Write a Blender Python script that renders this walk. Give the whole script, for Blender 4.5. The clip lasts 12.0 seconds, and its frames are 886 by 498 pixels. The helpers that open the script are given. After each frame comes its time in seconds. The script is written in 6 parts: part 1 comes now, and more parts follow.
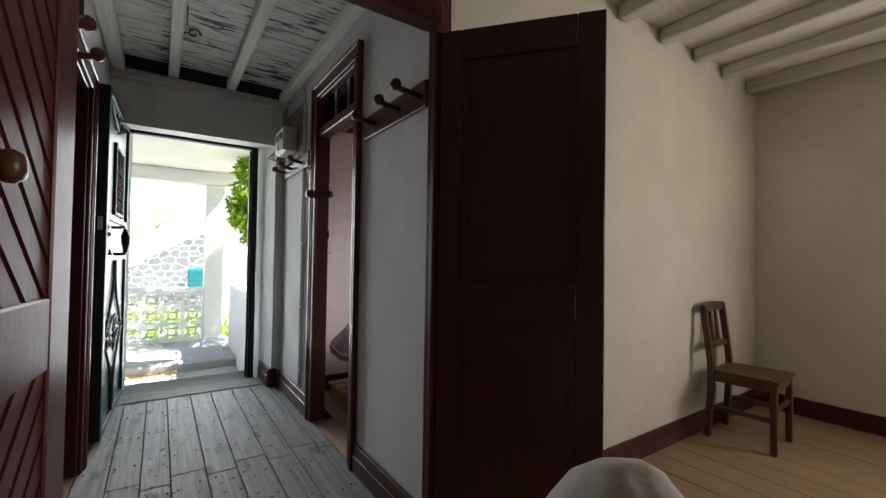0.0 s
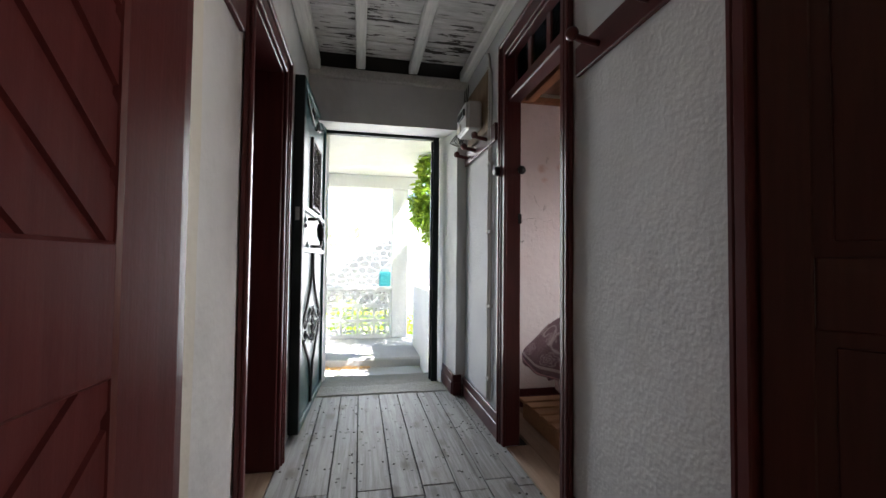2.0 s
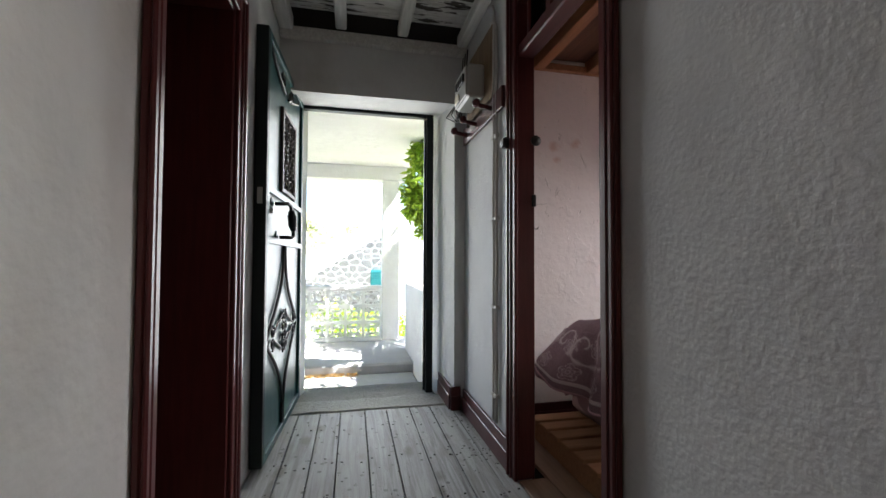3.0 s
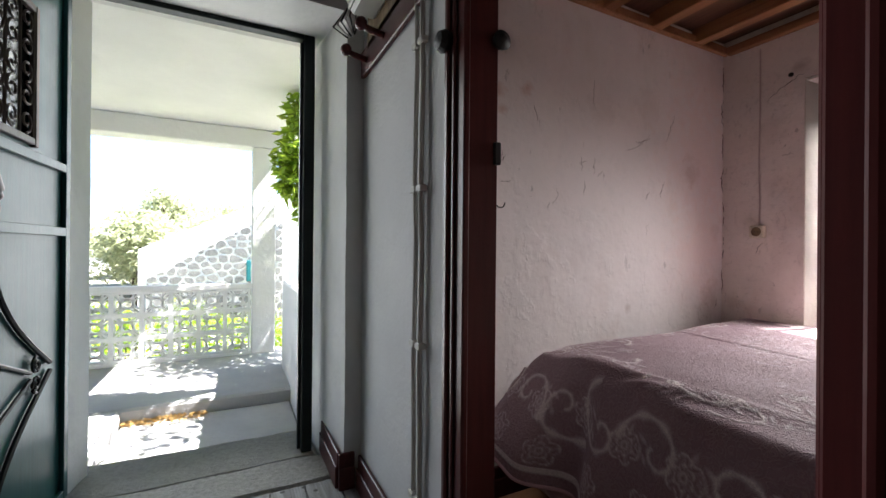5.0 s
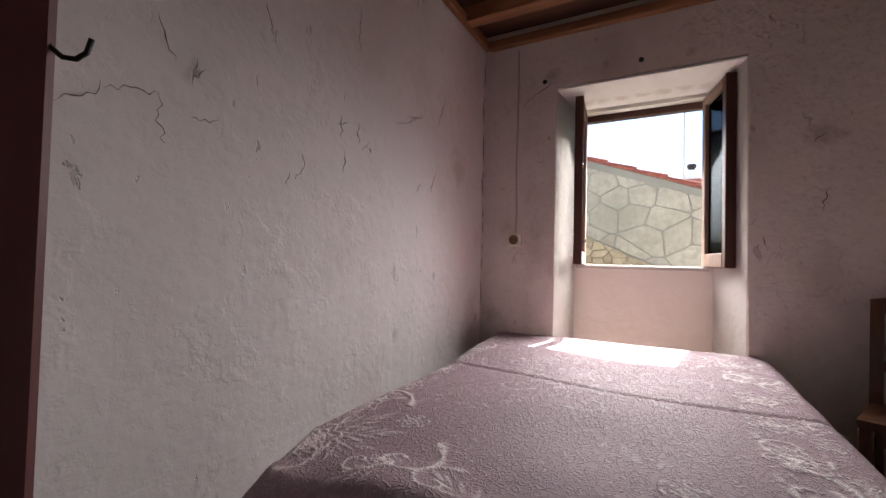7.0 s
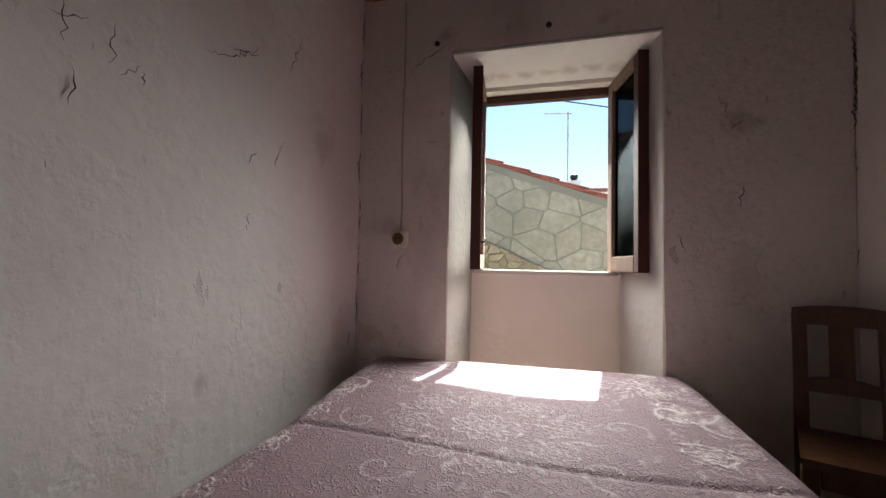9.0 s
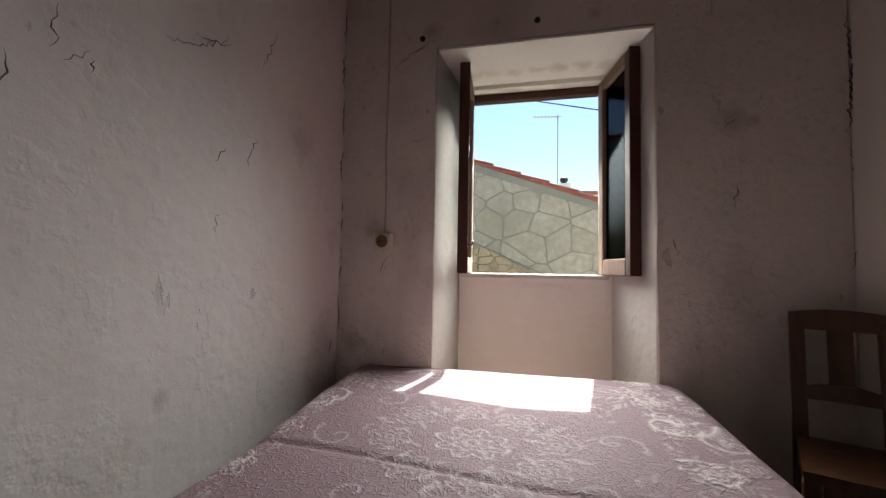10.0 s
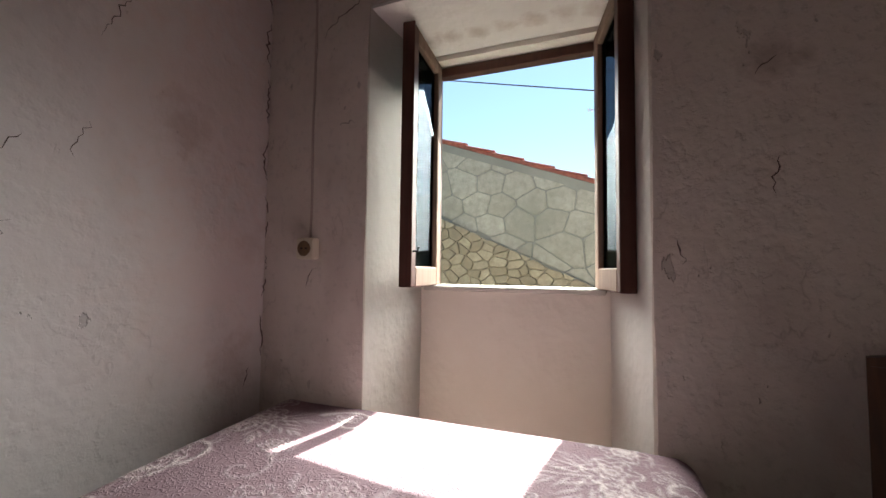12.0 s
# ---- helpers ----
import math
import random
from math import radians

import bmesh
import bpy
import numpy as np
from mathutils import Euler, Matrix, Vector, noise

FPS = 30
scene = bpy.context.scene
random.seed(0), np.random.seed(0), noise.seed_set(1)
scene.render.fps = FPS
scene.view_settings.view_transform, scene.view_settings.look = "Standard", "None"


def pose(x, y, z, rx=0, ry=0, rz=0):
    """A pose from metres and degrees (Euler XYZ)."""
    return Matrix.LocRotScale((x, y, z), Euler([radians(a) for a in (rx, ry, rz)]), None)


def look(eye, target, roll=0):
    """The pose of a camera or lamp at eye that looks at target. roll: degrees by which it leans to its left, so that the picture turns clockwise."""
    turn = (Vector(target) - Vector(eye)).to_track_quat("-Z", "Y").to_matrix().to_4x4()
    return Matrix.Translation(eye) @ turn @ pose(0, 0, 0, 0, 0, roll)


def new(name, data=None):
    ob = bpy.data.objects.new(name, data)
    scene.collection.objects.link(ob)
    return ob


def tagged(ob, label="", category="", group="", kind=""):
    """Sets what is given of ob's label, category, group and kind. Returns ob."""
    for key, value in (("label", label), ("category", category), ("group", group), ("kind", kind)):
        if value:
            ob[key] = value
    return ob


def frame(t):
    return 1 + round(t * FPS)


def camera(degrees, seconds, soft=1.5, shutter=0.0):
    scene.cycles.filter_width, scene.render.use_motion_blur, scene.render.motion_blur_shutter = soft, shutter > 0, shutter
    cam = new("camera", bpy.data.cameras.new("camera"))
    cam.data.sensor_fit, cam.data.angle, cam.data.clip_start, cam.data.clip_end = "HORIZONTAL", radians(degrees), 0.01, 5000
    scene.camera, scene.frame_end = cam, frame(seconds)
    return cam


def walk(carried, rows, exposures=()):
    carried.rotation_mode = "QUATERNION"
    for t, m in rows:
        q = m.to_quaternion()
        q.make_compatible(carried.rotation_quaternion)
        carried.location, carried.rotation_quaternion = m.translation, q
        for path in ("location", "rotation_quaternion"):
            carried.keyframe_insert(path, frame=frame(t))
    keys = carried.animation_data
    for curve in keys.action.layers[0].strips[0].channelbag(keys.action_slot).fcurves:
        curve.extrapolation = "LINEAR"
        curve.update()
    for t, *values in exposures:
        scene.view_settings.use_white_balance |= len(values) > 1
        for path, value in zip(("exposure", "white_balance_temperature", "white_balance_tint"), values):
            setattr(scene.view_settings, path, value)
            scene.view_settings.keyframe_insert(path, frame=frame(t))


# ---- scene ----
cam = camera(93.7, 12.0)
PATH = [
    (0, (0.144, 0.843, 1.168), (1.271, 2.495, 1.209), 0.9),
    (0.5, (0.136, 0.976, 1.131), (0.944, 2.805, 1.162), 0.9),
    (1, (0.167, 1.208, 1.078), (0.727, 3.128, 1.103), 0.9),
    (1.5, (0.191, 1.391, 1.061), (0.625, 3.343, 1.081), 0.9),
    (2, (0.216, 1.468, 1.058), (0.608, 3.428, 1.123), 0.6),
    (2.5, (0.247, 1.677, 1.024), (0.642, 3.637, 1.091), 0.5),
    (4.5, (0.463, 2.647, 1.063), (1.184, 4.512, 1.063), 0.3),
    (5, (0.54, 2.887, 1.074), (1.436, 4.675, 1.076), 0.5),
    (5.5, (0.674, 3.113, 1.062), (1.826, 4.748, 1.065), 0.7),
    (6, (0.786, 3.309, 1.107), (2.18, 4.743, 1.113), 1.2),
    (6.5, (0.912, 3.419, 1.078), (2.512, 4.617, 1.113), 1.5),
    (7, (1.045, 3.468, 1.071), (2.802, 4.423, 1.124), 1.4),
    (7.5, (1.22, 3.496, 1.077), (3.087, 4.214, 1.128), 1.4),
    (9.5, (1.584, 3.579, 1.075), (3.52, 4.072, 1.165), 1.1),
    (10, (1.613, 3.568, 1.079), (3.556, 4.034, 1.178), 1.0),
    (10.5, (1.669, 3.515, 1.075), (3.618, 3.95, 1.181), 0.9),
    (11, (1.805, 3.43, 1.068), (3.754, 3.872, 1.164), 0.8),
    (11.5, (1.93, 3.354, 1.08), (3.846, 3.92, 1.178), 0.7),
    (12, (2.094, 3.272, 1.121), (3.949, 4.011, 1.227), 0.7),
]
walk(cam, [(t, look(eye, target, roll)) for t, eye, target, roll in PATH],
     exposures=[(0.0, 3.44, 6500, 11), (1.0, 3.74, 6500, 14), (2.0, 3.66, 6500, 14), (2.7, 3.54, 6500, 12), (4.3, 3.35, 6500, 12), (5.0, 3.14, 6500, 12), (5.8, 2.86, 6500, 12), (7.0, 2.90, 6500, 12),
                (7.7, 2.76, 6500, 10), (9.3, 2.30, 6500, 3), (10.5, 2.28, 6500, 3), (12.0, 2.34, 6500, 2)])

# ---- light ----
SUN_TO = Vector((0.84, -0.13, 1.25)).normalized()
world = bpy.data.worlds.new("sky_world")
scene.world = world
world.use_nodes = True
wn = world.node_tree
sky = wn.nodes.new("ShaderNodeTexSky")
sky.sky_type = "NISHITA"
sky.sun_disc = False
sky.sun_elevation = math.asin(SUN_TO.z)
sky.sun_rotation = math.atan2(SUN_TO.x, SUN_TO.y)
sky.air_density, sky.dust_density, sky.ozone_density = 1.0, 0.2, 1.6
wn.nodes["Background"].inputs["Strength"].default_value = 0.05
wn.links.new(sky.outputs[0], wn.nodes["Background"].inputs["Color"])

sun = new("sun", bpy.data.lights.new("sun", "SUN"))
sun.data.energy, sun.data.angle, sun.data.color = 5.0, radians(0.5), (1.0, 0.98, 0.95)
sun.matrix_world = look(SUN_TO * 30, (0, 0, 0))


def area(name, m, w, h, watts, colour, spread=180):
    """A lamp filling an opening, standing in for the sky's light."""
    lamp = bpy.data.lights.new(name, "AREA")
    lamp.shape, lamp.size, lamp.size_y, lamp.energy, lamp.color = "RECTANGLE", w, h, watts, colour
    lamp.spread = radians(spread)
    ob = new(name, lamp)
    ob.matrix_world = m
    return ob


area("skylight_front_door", look((0.4, 5.42, 1.15), (0.4, 3.0, 0.9)), 0.85, 2.0, 1.25, (0.93, 0.97, 1.0), 100)
area("skylight_bedroom_window", look((3.74, 3.61, 1.51), (2.95, 3.68, 0.70)), 0.6, 0.82, 3.5, (1.0, 0.975, 0.95), 108)
# warm fill for the first room, in a window opening added out of view
area("skylight_room_window", look((4.44, -0.2, 1.5), (2.0, 0.6, 1.0)), 0.9, 1.0, 5.4, (1.0, 0.92, 0.82))

# ---- materials ----


def mat(name, colour=(0.5, 0.5, 0.5), rough=0.6, metal=0.0, spec=0.5):
    m = bpy.data.materials.new(name)
    m.use_nodes = True
    b = m.node_tree.nodes["Principled BSDF"]
    b.inputs["Base Color"].default_value = (*colour, 1)
    b.inputs["Roughness"].default_value = rough
    b.inputs["Metallic"].default_value = metal
    b.inputs["Specular IOR Level"].default_value = spec
    return m


class Nodes:
    """Short hand for a material's node tree, in world-space coordinates."""

    def __init__(self, m):
        self.m, self.t = m, m.node_tree
        self.bsdf = self.t.nodes["Principled BSDF"]
        self.pos = self.t.nodes.new("ShaderNodeNewGeometry").outputs["Position"]

    def link(self, a, b):
        self.t.links.new(a, b)

    def scaled(self, sx, sy, sz, src=None, off=(0, 0, 0)):
        n = self.t.nodes.new("ShaderNodeMapping")
        n.inputs["Scale"].default_value = (sx, sy, sz)
        n.inputs["Location"].default_value = off
        self.link(src or self.pos, n.inputs["Vector"])
        return n.outputs[0]

    def noise(self, vec, scale, detail=4.0, rough=0.55, dist=0.0):
        n = self.t.nodes.new("ShaderNodeTexNoise")
        n.inputs["Scale"].default_value, n.inputs["Detail"].default_value = scale, detail
        n.inputs["Roughness"].default_value, n.inputs["Distortion"].default_value = rough, dist
        self.link(vec, n.inputs["Vector"])
        return n.outputs[0]

    def voronoi(self, vec, scale, feature="DISTANCE_TO_EDGE"):
        n = self.t.nodes.new("ShaderNodeTexVoronoi")
        n.feature = feature
        n.inputs["Scale"].default_value = scale
        self.link(vec, n.inputs["Vector"])
        return n.outputs[0]

    def ramp(self, fac, *stops):
        n = self.t.nodes.new("ShaderNodeValToRGB")
        e = n.color_ramp.elements
        while len(e) < len(stops):
            e.new(0.5)
        for k, (p, c) in zip(e, stops):
            k.position = p
            k.color = (c, c, c, 1) if isinstance(c, (int, float)) else (*c, 1)
        self.link(fac, n.inputs[0])
        return n.outputs[0]

    def math(self, op, a, b=0.0, c=None):
        n = self.t.nodes.new("ShaderNodeMath")
        n.operation = op
        for k, v in enumerate((a, b) if c is None else (a, b, c)):
            if isinstance(v, (int, float)):
                n.inputs[k].default_value = v
            else:
                self.link(v, n.inputs[k])
        return n.outputs[0]

    def mix(self, fac, a, b, blend="MIX"):
        n = self.t.nodes.new("ShaderNodeMixRGB")
        n.blend_type = blend
        for k, v in enumerate((fac, a, b)):
            if isinstance(v, (int, float)):
                n.inputs[k].default_value = v if k == 0 else (v, v, v, 1)
            elif isinstance(v, tuple):
                n.inputs[k].default_value = (*v, 1)
            else:
                self.link(v, n.inputs[k])
        return n.outputs[0]

    def random(self):
        return self.t.nodes.new("ShaderNodeObjectInfo").outputs["Random"]

    def island(self):
        return self.t.nodes.new("ShaderNodeNewGeometry").outputs["Random Per Island"]

    def blob(self, centre, radius, wobble=0.5, scale=18.0):
        """1 inside an uneven spot round a place, 0 outside."""
        d = self.t.nodes.new("ShaderNodeVectorMath")
        d.operation = "DISTANCE"
        self.link(self.pos, d.inputs[0])
        d.inputs[1].default_value = centre
        n = self.math("MULTIPLY_ADD", self.math("SUBTRACT", self.noise(self.pos, scale, 5), 0.5), radius * wobble * 4, d.outputs["Value"])
        return self.ramp(self.math("DIVIDE", n, radius), (0.15, 1.0), (1.3, 0.0))

    def bump(self, height, strength=0.3, dist=0.01, chain=None):
        n = self.t.nodes.new("ShaderNodeBump")
        n.inputs["Strength"].default_value, n.inputs["Distance"].default_value = strength, dist
        self.link(height, n.inputs["Height"])
        if chain is not None:
            self.link(chain, n.inputs["Normal"])
        return n.outputs[0]

    def done(self, colour=None, normal=None, rough=None):
        if colour is not None:
            self.link(colour, self.bsdf.inputs["Base Color"])
        if normal is not None:
            self.link(normal, self.bsdf.inputs["Normal"])
        if rough is not None:
            self.link(rough, self.bsdf.inputs["Roughness"])
        return self.m


def plaster(name, light, dark, coarse=0.5, fine=0.4, cracks=0.0, stain=None, spots=(), rough=0.85, grain=30, lumps=0.35, pit_shade=0.0):
    """Old lime plaster: large uneven tone, blistered relief, hairline cracks and bare or tinted spots."""
    k = Nodes(mat(name, light, rough))
    tone = k.ramp(k.noise(k.pos, 1.3, 5, 0.6), (0.3, 0.0), (0.72, 1.0))
    col = k.mix(tone, dark, light)
    col = k.mix(k.math("MULTIPLY", k.ramp(k.noise(k.pos, 9, 6, 0.7), (0.45, 0.0), (0.75, 1.0)), 0.25), col, dark)
    if stain:
        big = k.ramp(k.noise(k.scaled(1, 1, 0.6, off=(3, 1, 7)), 2.2, 4, 0.6), (0.55, 0.0), (0.75, 0.75))
        col = k.mix(big, col, stain)
    relief = k.noise(k.pos, grain, 2, 0.45)
    n = k.bump(relief, coarse, 0.22 / grain)
    # shade inside the small pits, darkened into the colour as well as bumped
    if pit_shade:
        pits = k.ramp(k.noise(k.pos, grain * 0.8, 4, 0.6), (0.34, 1.0), (0.46, 0.0))
        where = k.ramp(k.noise(k.scaled(1, 1, 1, off=(4, 2, 6)), 3.0, 3), (0.38, 0.25), (0.6, 1.0))
        col = k.mix(k.math("MULTIPLY", k.math("MULTIPLY", pits, where), pit_shade), col, tuple(c * 0.45 for c in dark))
        n = k.bump(k.math("SUBTRACT", 1.0, pits), pit_shade * 1.2, 0.006, n)
    n = k.bump(k.noise(k.pos, 4.5, 4, 0.55), lumps, 0.035, n)
    n = k.bump(k.noise(k.pos, 190, 3, 0.6), fine, 0.002, n)
    if cracks:
        vein = k.noise(k.scaled(1, 1, 0.55), 4.2, 5, 0.58)
        gate = k.ramp(k.noise(k.scaled(1, 1, 1, off=(5, 9, 2)), 4.0, 3), (0.565, 0.0), (0.62, 1.0))
        edge = k.ramp(k.math("ABSOLUTE", k.math("SUBTRACT", vein, 0.5), 0.0), (0.0, 1.0), (0.009, 0.0))
        line = k.math("MULTIPLY", k.math("MULTIPLY", edge, gate), cracks)
        col = k.mix(k.math("MULTIPLY", line, 0.65), col, (0.17, 0.115, 0.10))
        ledge = k.math("MULTIPLY", k.ramp(vein, (0.485, 0.0), (0.515, 1.0)), gate)
        n = k.bump(k.math("SUBTRACT", ledge, line), 0.6 * cracks, 0.008, n)
        patchy = k.ramp(k.noise(k.scaled(1, 1, 1, off=(2, 7, 5)), 2.3, 3), (0.48, 0.0), (0.6, 1.0))
        flake = k.ramp(k.noise(k.scaled(1, 1, 0.5, off=(1, 4, 8)), 17, 5, 0.6), (0.655, 0.0), (0.67, 1.0))
        flake = k.math("MULTIPLY", flake, patchy)
        col = k.mix(k.math("MULTIPLY", flake, 0.45), col, tuple(c * 0.45 for c in dark))
        n = k.bump(k.math("SUBTRACT", 1.0, flake), 0.8, 0.006, n)
        peel = k.ramp(k.noise(k.scaled(1, 1, 1, off=(8, 3, 1)), 5.0, 5, 0.62), (0.54, 0.0), (0.60, 1.0))
        col = k.mix(k.math("MULTIPLY", peel, 0.16), col, (0.62, 0.60, 0.59))
        n = k.bump(peel, 0.30, 0.004, n)
    for centre, radius, fac, tint in spots:
        sp = k.blob(centre, radius)
        col = k.mix(k.math("MULTIPLY", sp, fac), col, tint)
        n = k.bump(k.math("SUBTRACT", 1.0, sp), 0.5 * fac, 0.006, n)
    return k.done(col, n)


def painted_wood(name, colour, rough=0.35, axis="z", worn=0.35, wear=(0.25, 0.17, 0.13), spec=0.27):
    """Old oil paint on boards: brush streaks along the grain, chips and scuffs."""
    k = Nodes(mat(name, colour, rough, 0.0, spec))
    s = {"x": (2, 30, 30), "y": (30, 2, 30), "z": (30, 30, 2)}[axis]
    grain = k.noise(k.scaled(*s), 2.0, 5, 0.6)
    col = k.mix(k.ramp(grain, (0.3, 0.0), (0.75, 1.0)), tuple(c * 0.82 for c in colour), tuple(min(1, c * 1.15) for c in colour))
    chip = k.ramp(k.noise(k.scaled(*[v ** 0.4 for v in s]), 26, 5, 0.65), (0.70, 0.0), (0.72, 1.0))
    col = k.mix(k.math("MULTIPLY", chip, worn), col, wear)
    n = k.bump(grain, 0.14, 0.003)
    n = k.bump(k.noise(k.pos, 60, 3), 0.1, 0.003, n)
    r = k.ramp(k.noise(k.pos, 12, 4), (0.3, rough * 0.94), (0.8, min(1, rough * 1.15)))
    return k.done(col, n, r)


def raw_wood(name, light, dark, axis="y", rough=0.7, per_piece=True):
    k = Nodes(mat(name, light, rough))
    s = {"x": (1.2, 26, 26), "y": (26, 1.2, 26), "z": (26, 26, 1.2)}[axis]
    vec = k.scaled(*s)
    if per_piece:
        vec = k.mix(1.0, vec, k.math("MULTIPLY", k.random(), 40.0), "ADD")
    g = k.noise(vec, 1.6, 6, 0.62, 0.6)
    col = k.mix(k.ramp(g, (0.3, 0.0), (0.72, 1.0)), dark, light)
    if per_piece:
        col = k.mix(k.math("MULTIPLY", k.random(), 0.35), col, dark)
    return k.done(col, k.bump(g, 0.35, 0.004))


def limewashed_boards(name):
    """Scuffed whitewash on floor boards, with grain, knots and dirt along the edges."""
    k = Nodes(mat(name, (0.5, 0.5, 0.48), 0.55))
    vec = k.mix(1.0, k.scaled(22, 1.1, 22), k.math("MULTIPLY", k.random(), 50.0), "ADD")
    g = k.noise(vec, 1.5, 7, 0.65, 0.8)
    col = k.mix(k.ramp(g, (0.30, 0.0), (0.60, 1.0)), (0.10, 0.095, 0.09), (0.33, 0.335, 0.33))
    scuff = k.ramp(k.noise(k.scaled(6, 2.5, 6), 2.0, 6, 0.7), (0.5, 0.0), (0.7, 1.0))
    col = k.mix(k.math("MULTIPLY", scuff, 0.5), col, (0.22, 0.20, 0.18))
    knot = k.ramp(k.voronoi(k.mix(0.15, k.scaled(9, 4.2, 0), k.noise(k.pos, 30, 3), "ADD"), 0.8, "F1"), (0.12, 1.0), (0.26, 0.0))
    col = k.mix(k.math("MULTIPLY", knot, 0.75), col, (0.085, 0.065, 0.05))
    dots = k.ramp(k.voronoi(k.scaled(1, 1, 0), 13, "F1"), (0.12, 1.0), (0.16, 0.0))
    gate = k.ramp(k.noise(k.pos, 4, 3), (0.42, 0.0), (0.5, 1.0))
    col = k.mix(k.math("MULTIPLY", k.math("MULTIPLY", dots, gate), 0.9), col, (0.03, 0.026, 0.022))
    grit = k.ramp(k.noise(k.pos, 70, 5, 0.7), (0.58, 0.0), (0.66, 0.8))
    col = k.mix(k.math("MULTIPLY", grit, k.ramp(k.noise(k.pos, 3, 3), (0.45, 0.1), (0.62, 0.8))), col, (0.06, 0.05, 0.045))
    col = k.mix(k.math("MULTIPLY", k.random(), 0.25), col, (0.30, 0.29, 0.27))
    return k.done(col, k.bump(g, 0.4, 0.004), k.ramp(scuff, (0.0, 0.68), (1.0, 0.85)))


def peeling_boards(name):
    """White ceiling boards whose paint has come off in long dark flakes."""
    k = Nodes(mat(name, (0.66, 0.65, 0.62), 0.7))
    g = k.noise(k.scaled(5, 24, 10), 1.6, 5, 0.6)
    col = k.mix(k.ramp(g, (0.3, 0.0), (0.7, 1.0)), (0.4, 0.39, 0.37), (0.66, 0.65, 0.63))
    fl = k.noise(k.scaled(4.2, 26, 10, off=(0.6, 2, 0)), 1.0, 6, 0.62)
    cl = k.noise(k.scaled(2.2, 2.2, 2), 1.3, 2)
    m = k.ramp(k.math("ADD", fl, k.math("MULTIPLY", k.math("SUBTRACT", cl, 0.5), 0.55)), (0.585, 0.0), (0.60, 1.0))
    col = k.mix(m, col, (0.035, 0.028, 0.022))
    return k.done(col, k.bump(k.math("SUBTRACT", 1.0, m), 0.7, 0.006, k.bump(g, 0.3, 0.003)))


def stone(name, light, dark, moss=None, rough=0.9, scale=1.0):
    k = Nodes(mat(name, light, rough))
    r = k.random()
    base = k.mix(r, dark, light)
    sp = k.noise(k.pos, 14 * scale, 7, 0.7)
    col = k.mix(k.ramp(sp, (0.35, 0.0), (0.7, 0.7)), base, tuple(c * 0.6 for c in dark))
    if moss:
        col = k.mix(k.ramp(k.noise(k.pos, 1.4, 5, 0.6), (0.5, 0.0), (0.72, 0.8)), col, moss)
    return k.done(col, k.bump(sp, 0.7, 0.02))


def leaf_mat(name, a, b):
    k = Nodes(mat(name, a, 0.45))
    col = k.mix(k.island(), a, b)
    k.bsdf.inputs["Transmission Weight"].default_value = 0.0
    k.bsdf.inputs["Subsurface Weight"].default_value = 0.0
    tr = k.t.nodes.new("ShaderNodeBsdfTranslucent")
    mx = k.t.nodes.new("ShaderNodeMixShader")
    mx.inputs[0].default_value = 0.55
    k.link(col, tr.inputs["Color"])
    k.done(col)
    out = k.t.nodes["Material Output"]
    k.link(k.bsdf.outputs[0], mx.inputs[1])
    k.link(tr.outputs[0], mx.inputs[2])
    k.link(mx.outputs[0], out.inputs["Surface"])
    return k.m


M_CORR = plaster("corridor_plaster", (0.72, 0.72, 0.71), (0.56, 0.56, 0.56), 0.3, 0.2, stain=(0.50, 0.485, 0.46))
M_CORR_R = plaster("corridor_roughcast", (0.62, 0.62, 0.62), (0.50, 0.50, 0.51), 0.42, 0.3, grain=72, lumps=0.22)
M_ROOM = plaster("room_plaster", (0.68, 0.655, 0.59), (0.56, 0.535, 0.47), 0.2, 0.12)
SALMON, UMBER, ROSE = (0.50, 0.27, 0.21), (0.33, 0.235, 0.20), (0.71, 0.56, 0.51)
M_PINK = plaster("bedroom_pink_plaster", (0.76, 0.705, 0.69), (0.67, 0.615, 0.60), 0.22, 0.25, cracks=0.25, stain=(0.57, 0.47, 0.43), lumps=0.16, pit_shade=0.08,
                 spots=[((1.72, 4.41, 1.81), 0.04, 0.6, SALMON), ((1.565, 4.41, 1.78), 0.045, 0.55, SALMON), ((1.59, 4.41, 1.70), 0.03, 0.5, SALMON),
                        # three wide blobs make the wall pinker towards the window corner
                        ((3.02, 4.41, 1.65), 0.42, 0.42, ROSE), ((3.05, 4.41, 2.10), 0.40, 0.38, ROSE), ((3.05, 4.41, 1.12), 0.36, 0.36, ROSE),
                        ((2.92, 4.41, 1.54), 0.10, 0.30, UMBER), ((2.55, 4.41, 1.86), 0.13, 0.16, UMBER), ((2.20, 4.41, 1.78), 0.12, 0.13, UMBER), ((2.05, 4.41, 1.05), 0.10, 0.10, UMBER), ((3.18, 4.41, 1.2), 0.08, 0.25, UMBER), ((2.39, 4.41, 0.775), 0.028, 0.4, UMBER), ((3.12, 4.41, 0.80), 0.13, 0.3, UMBER)])
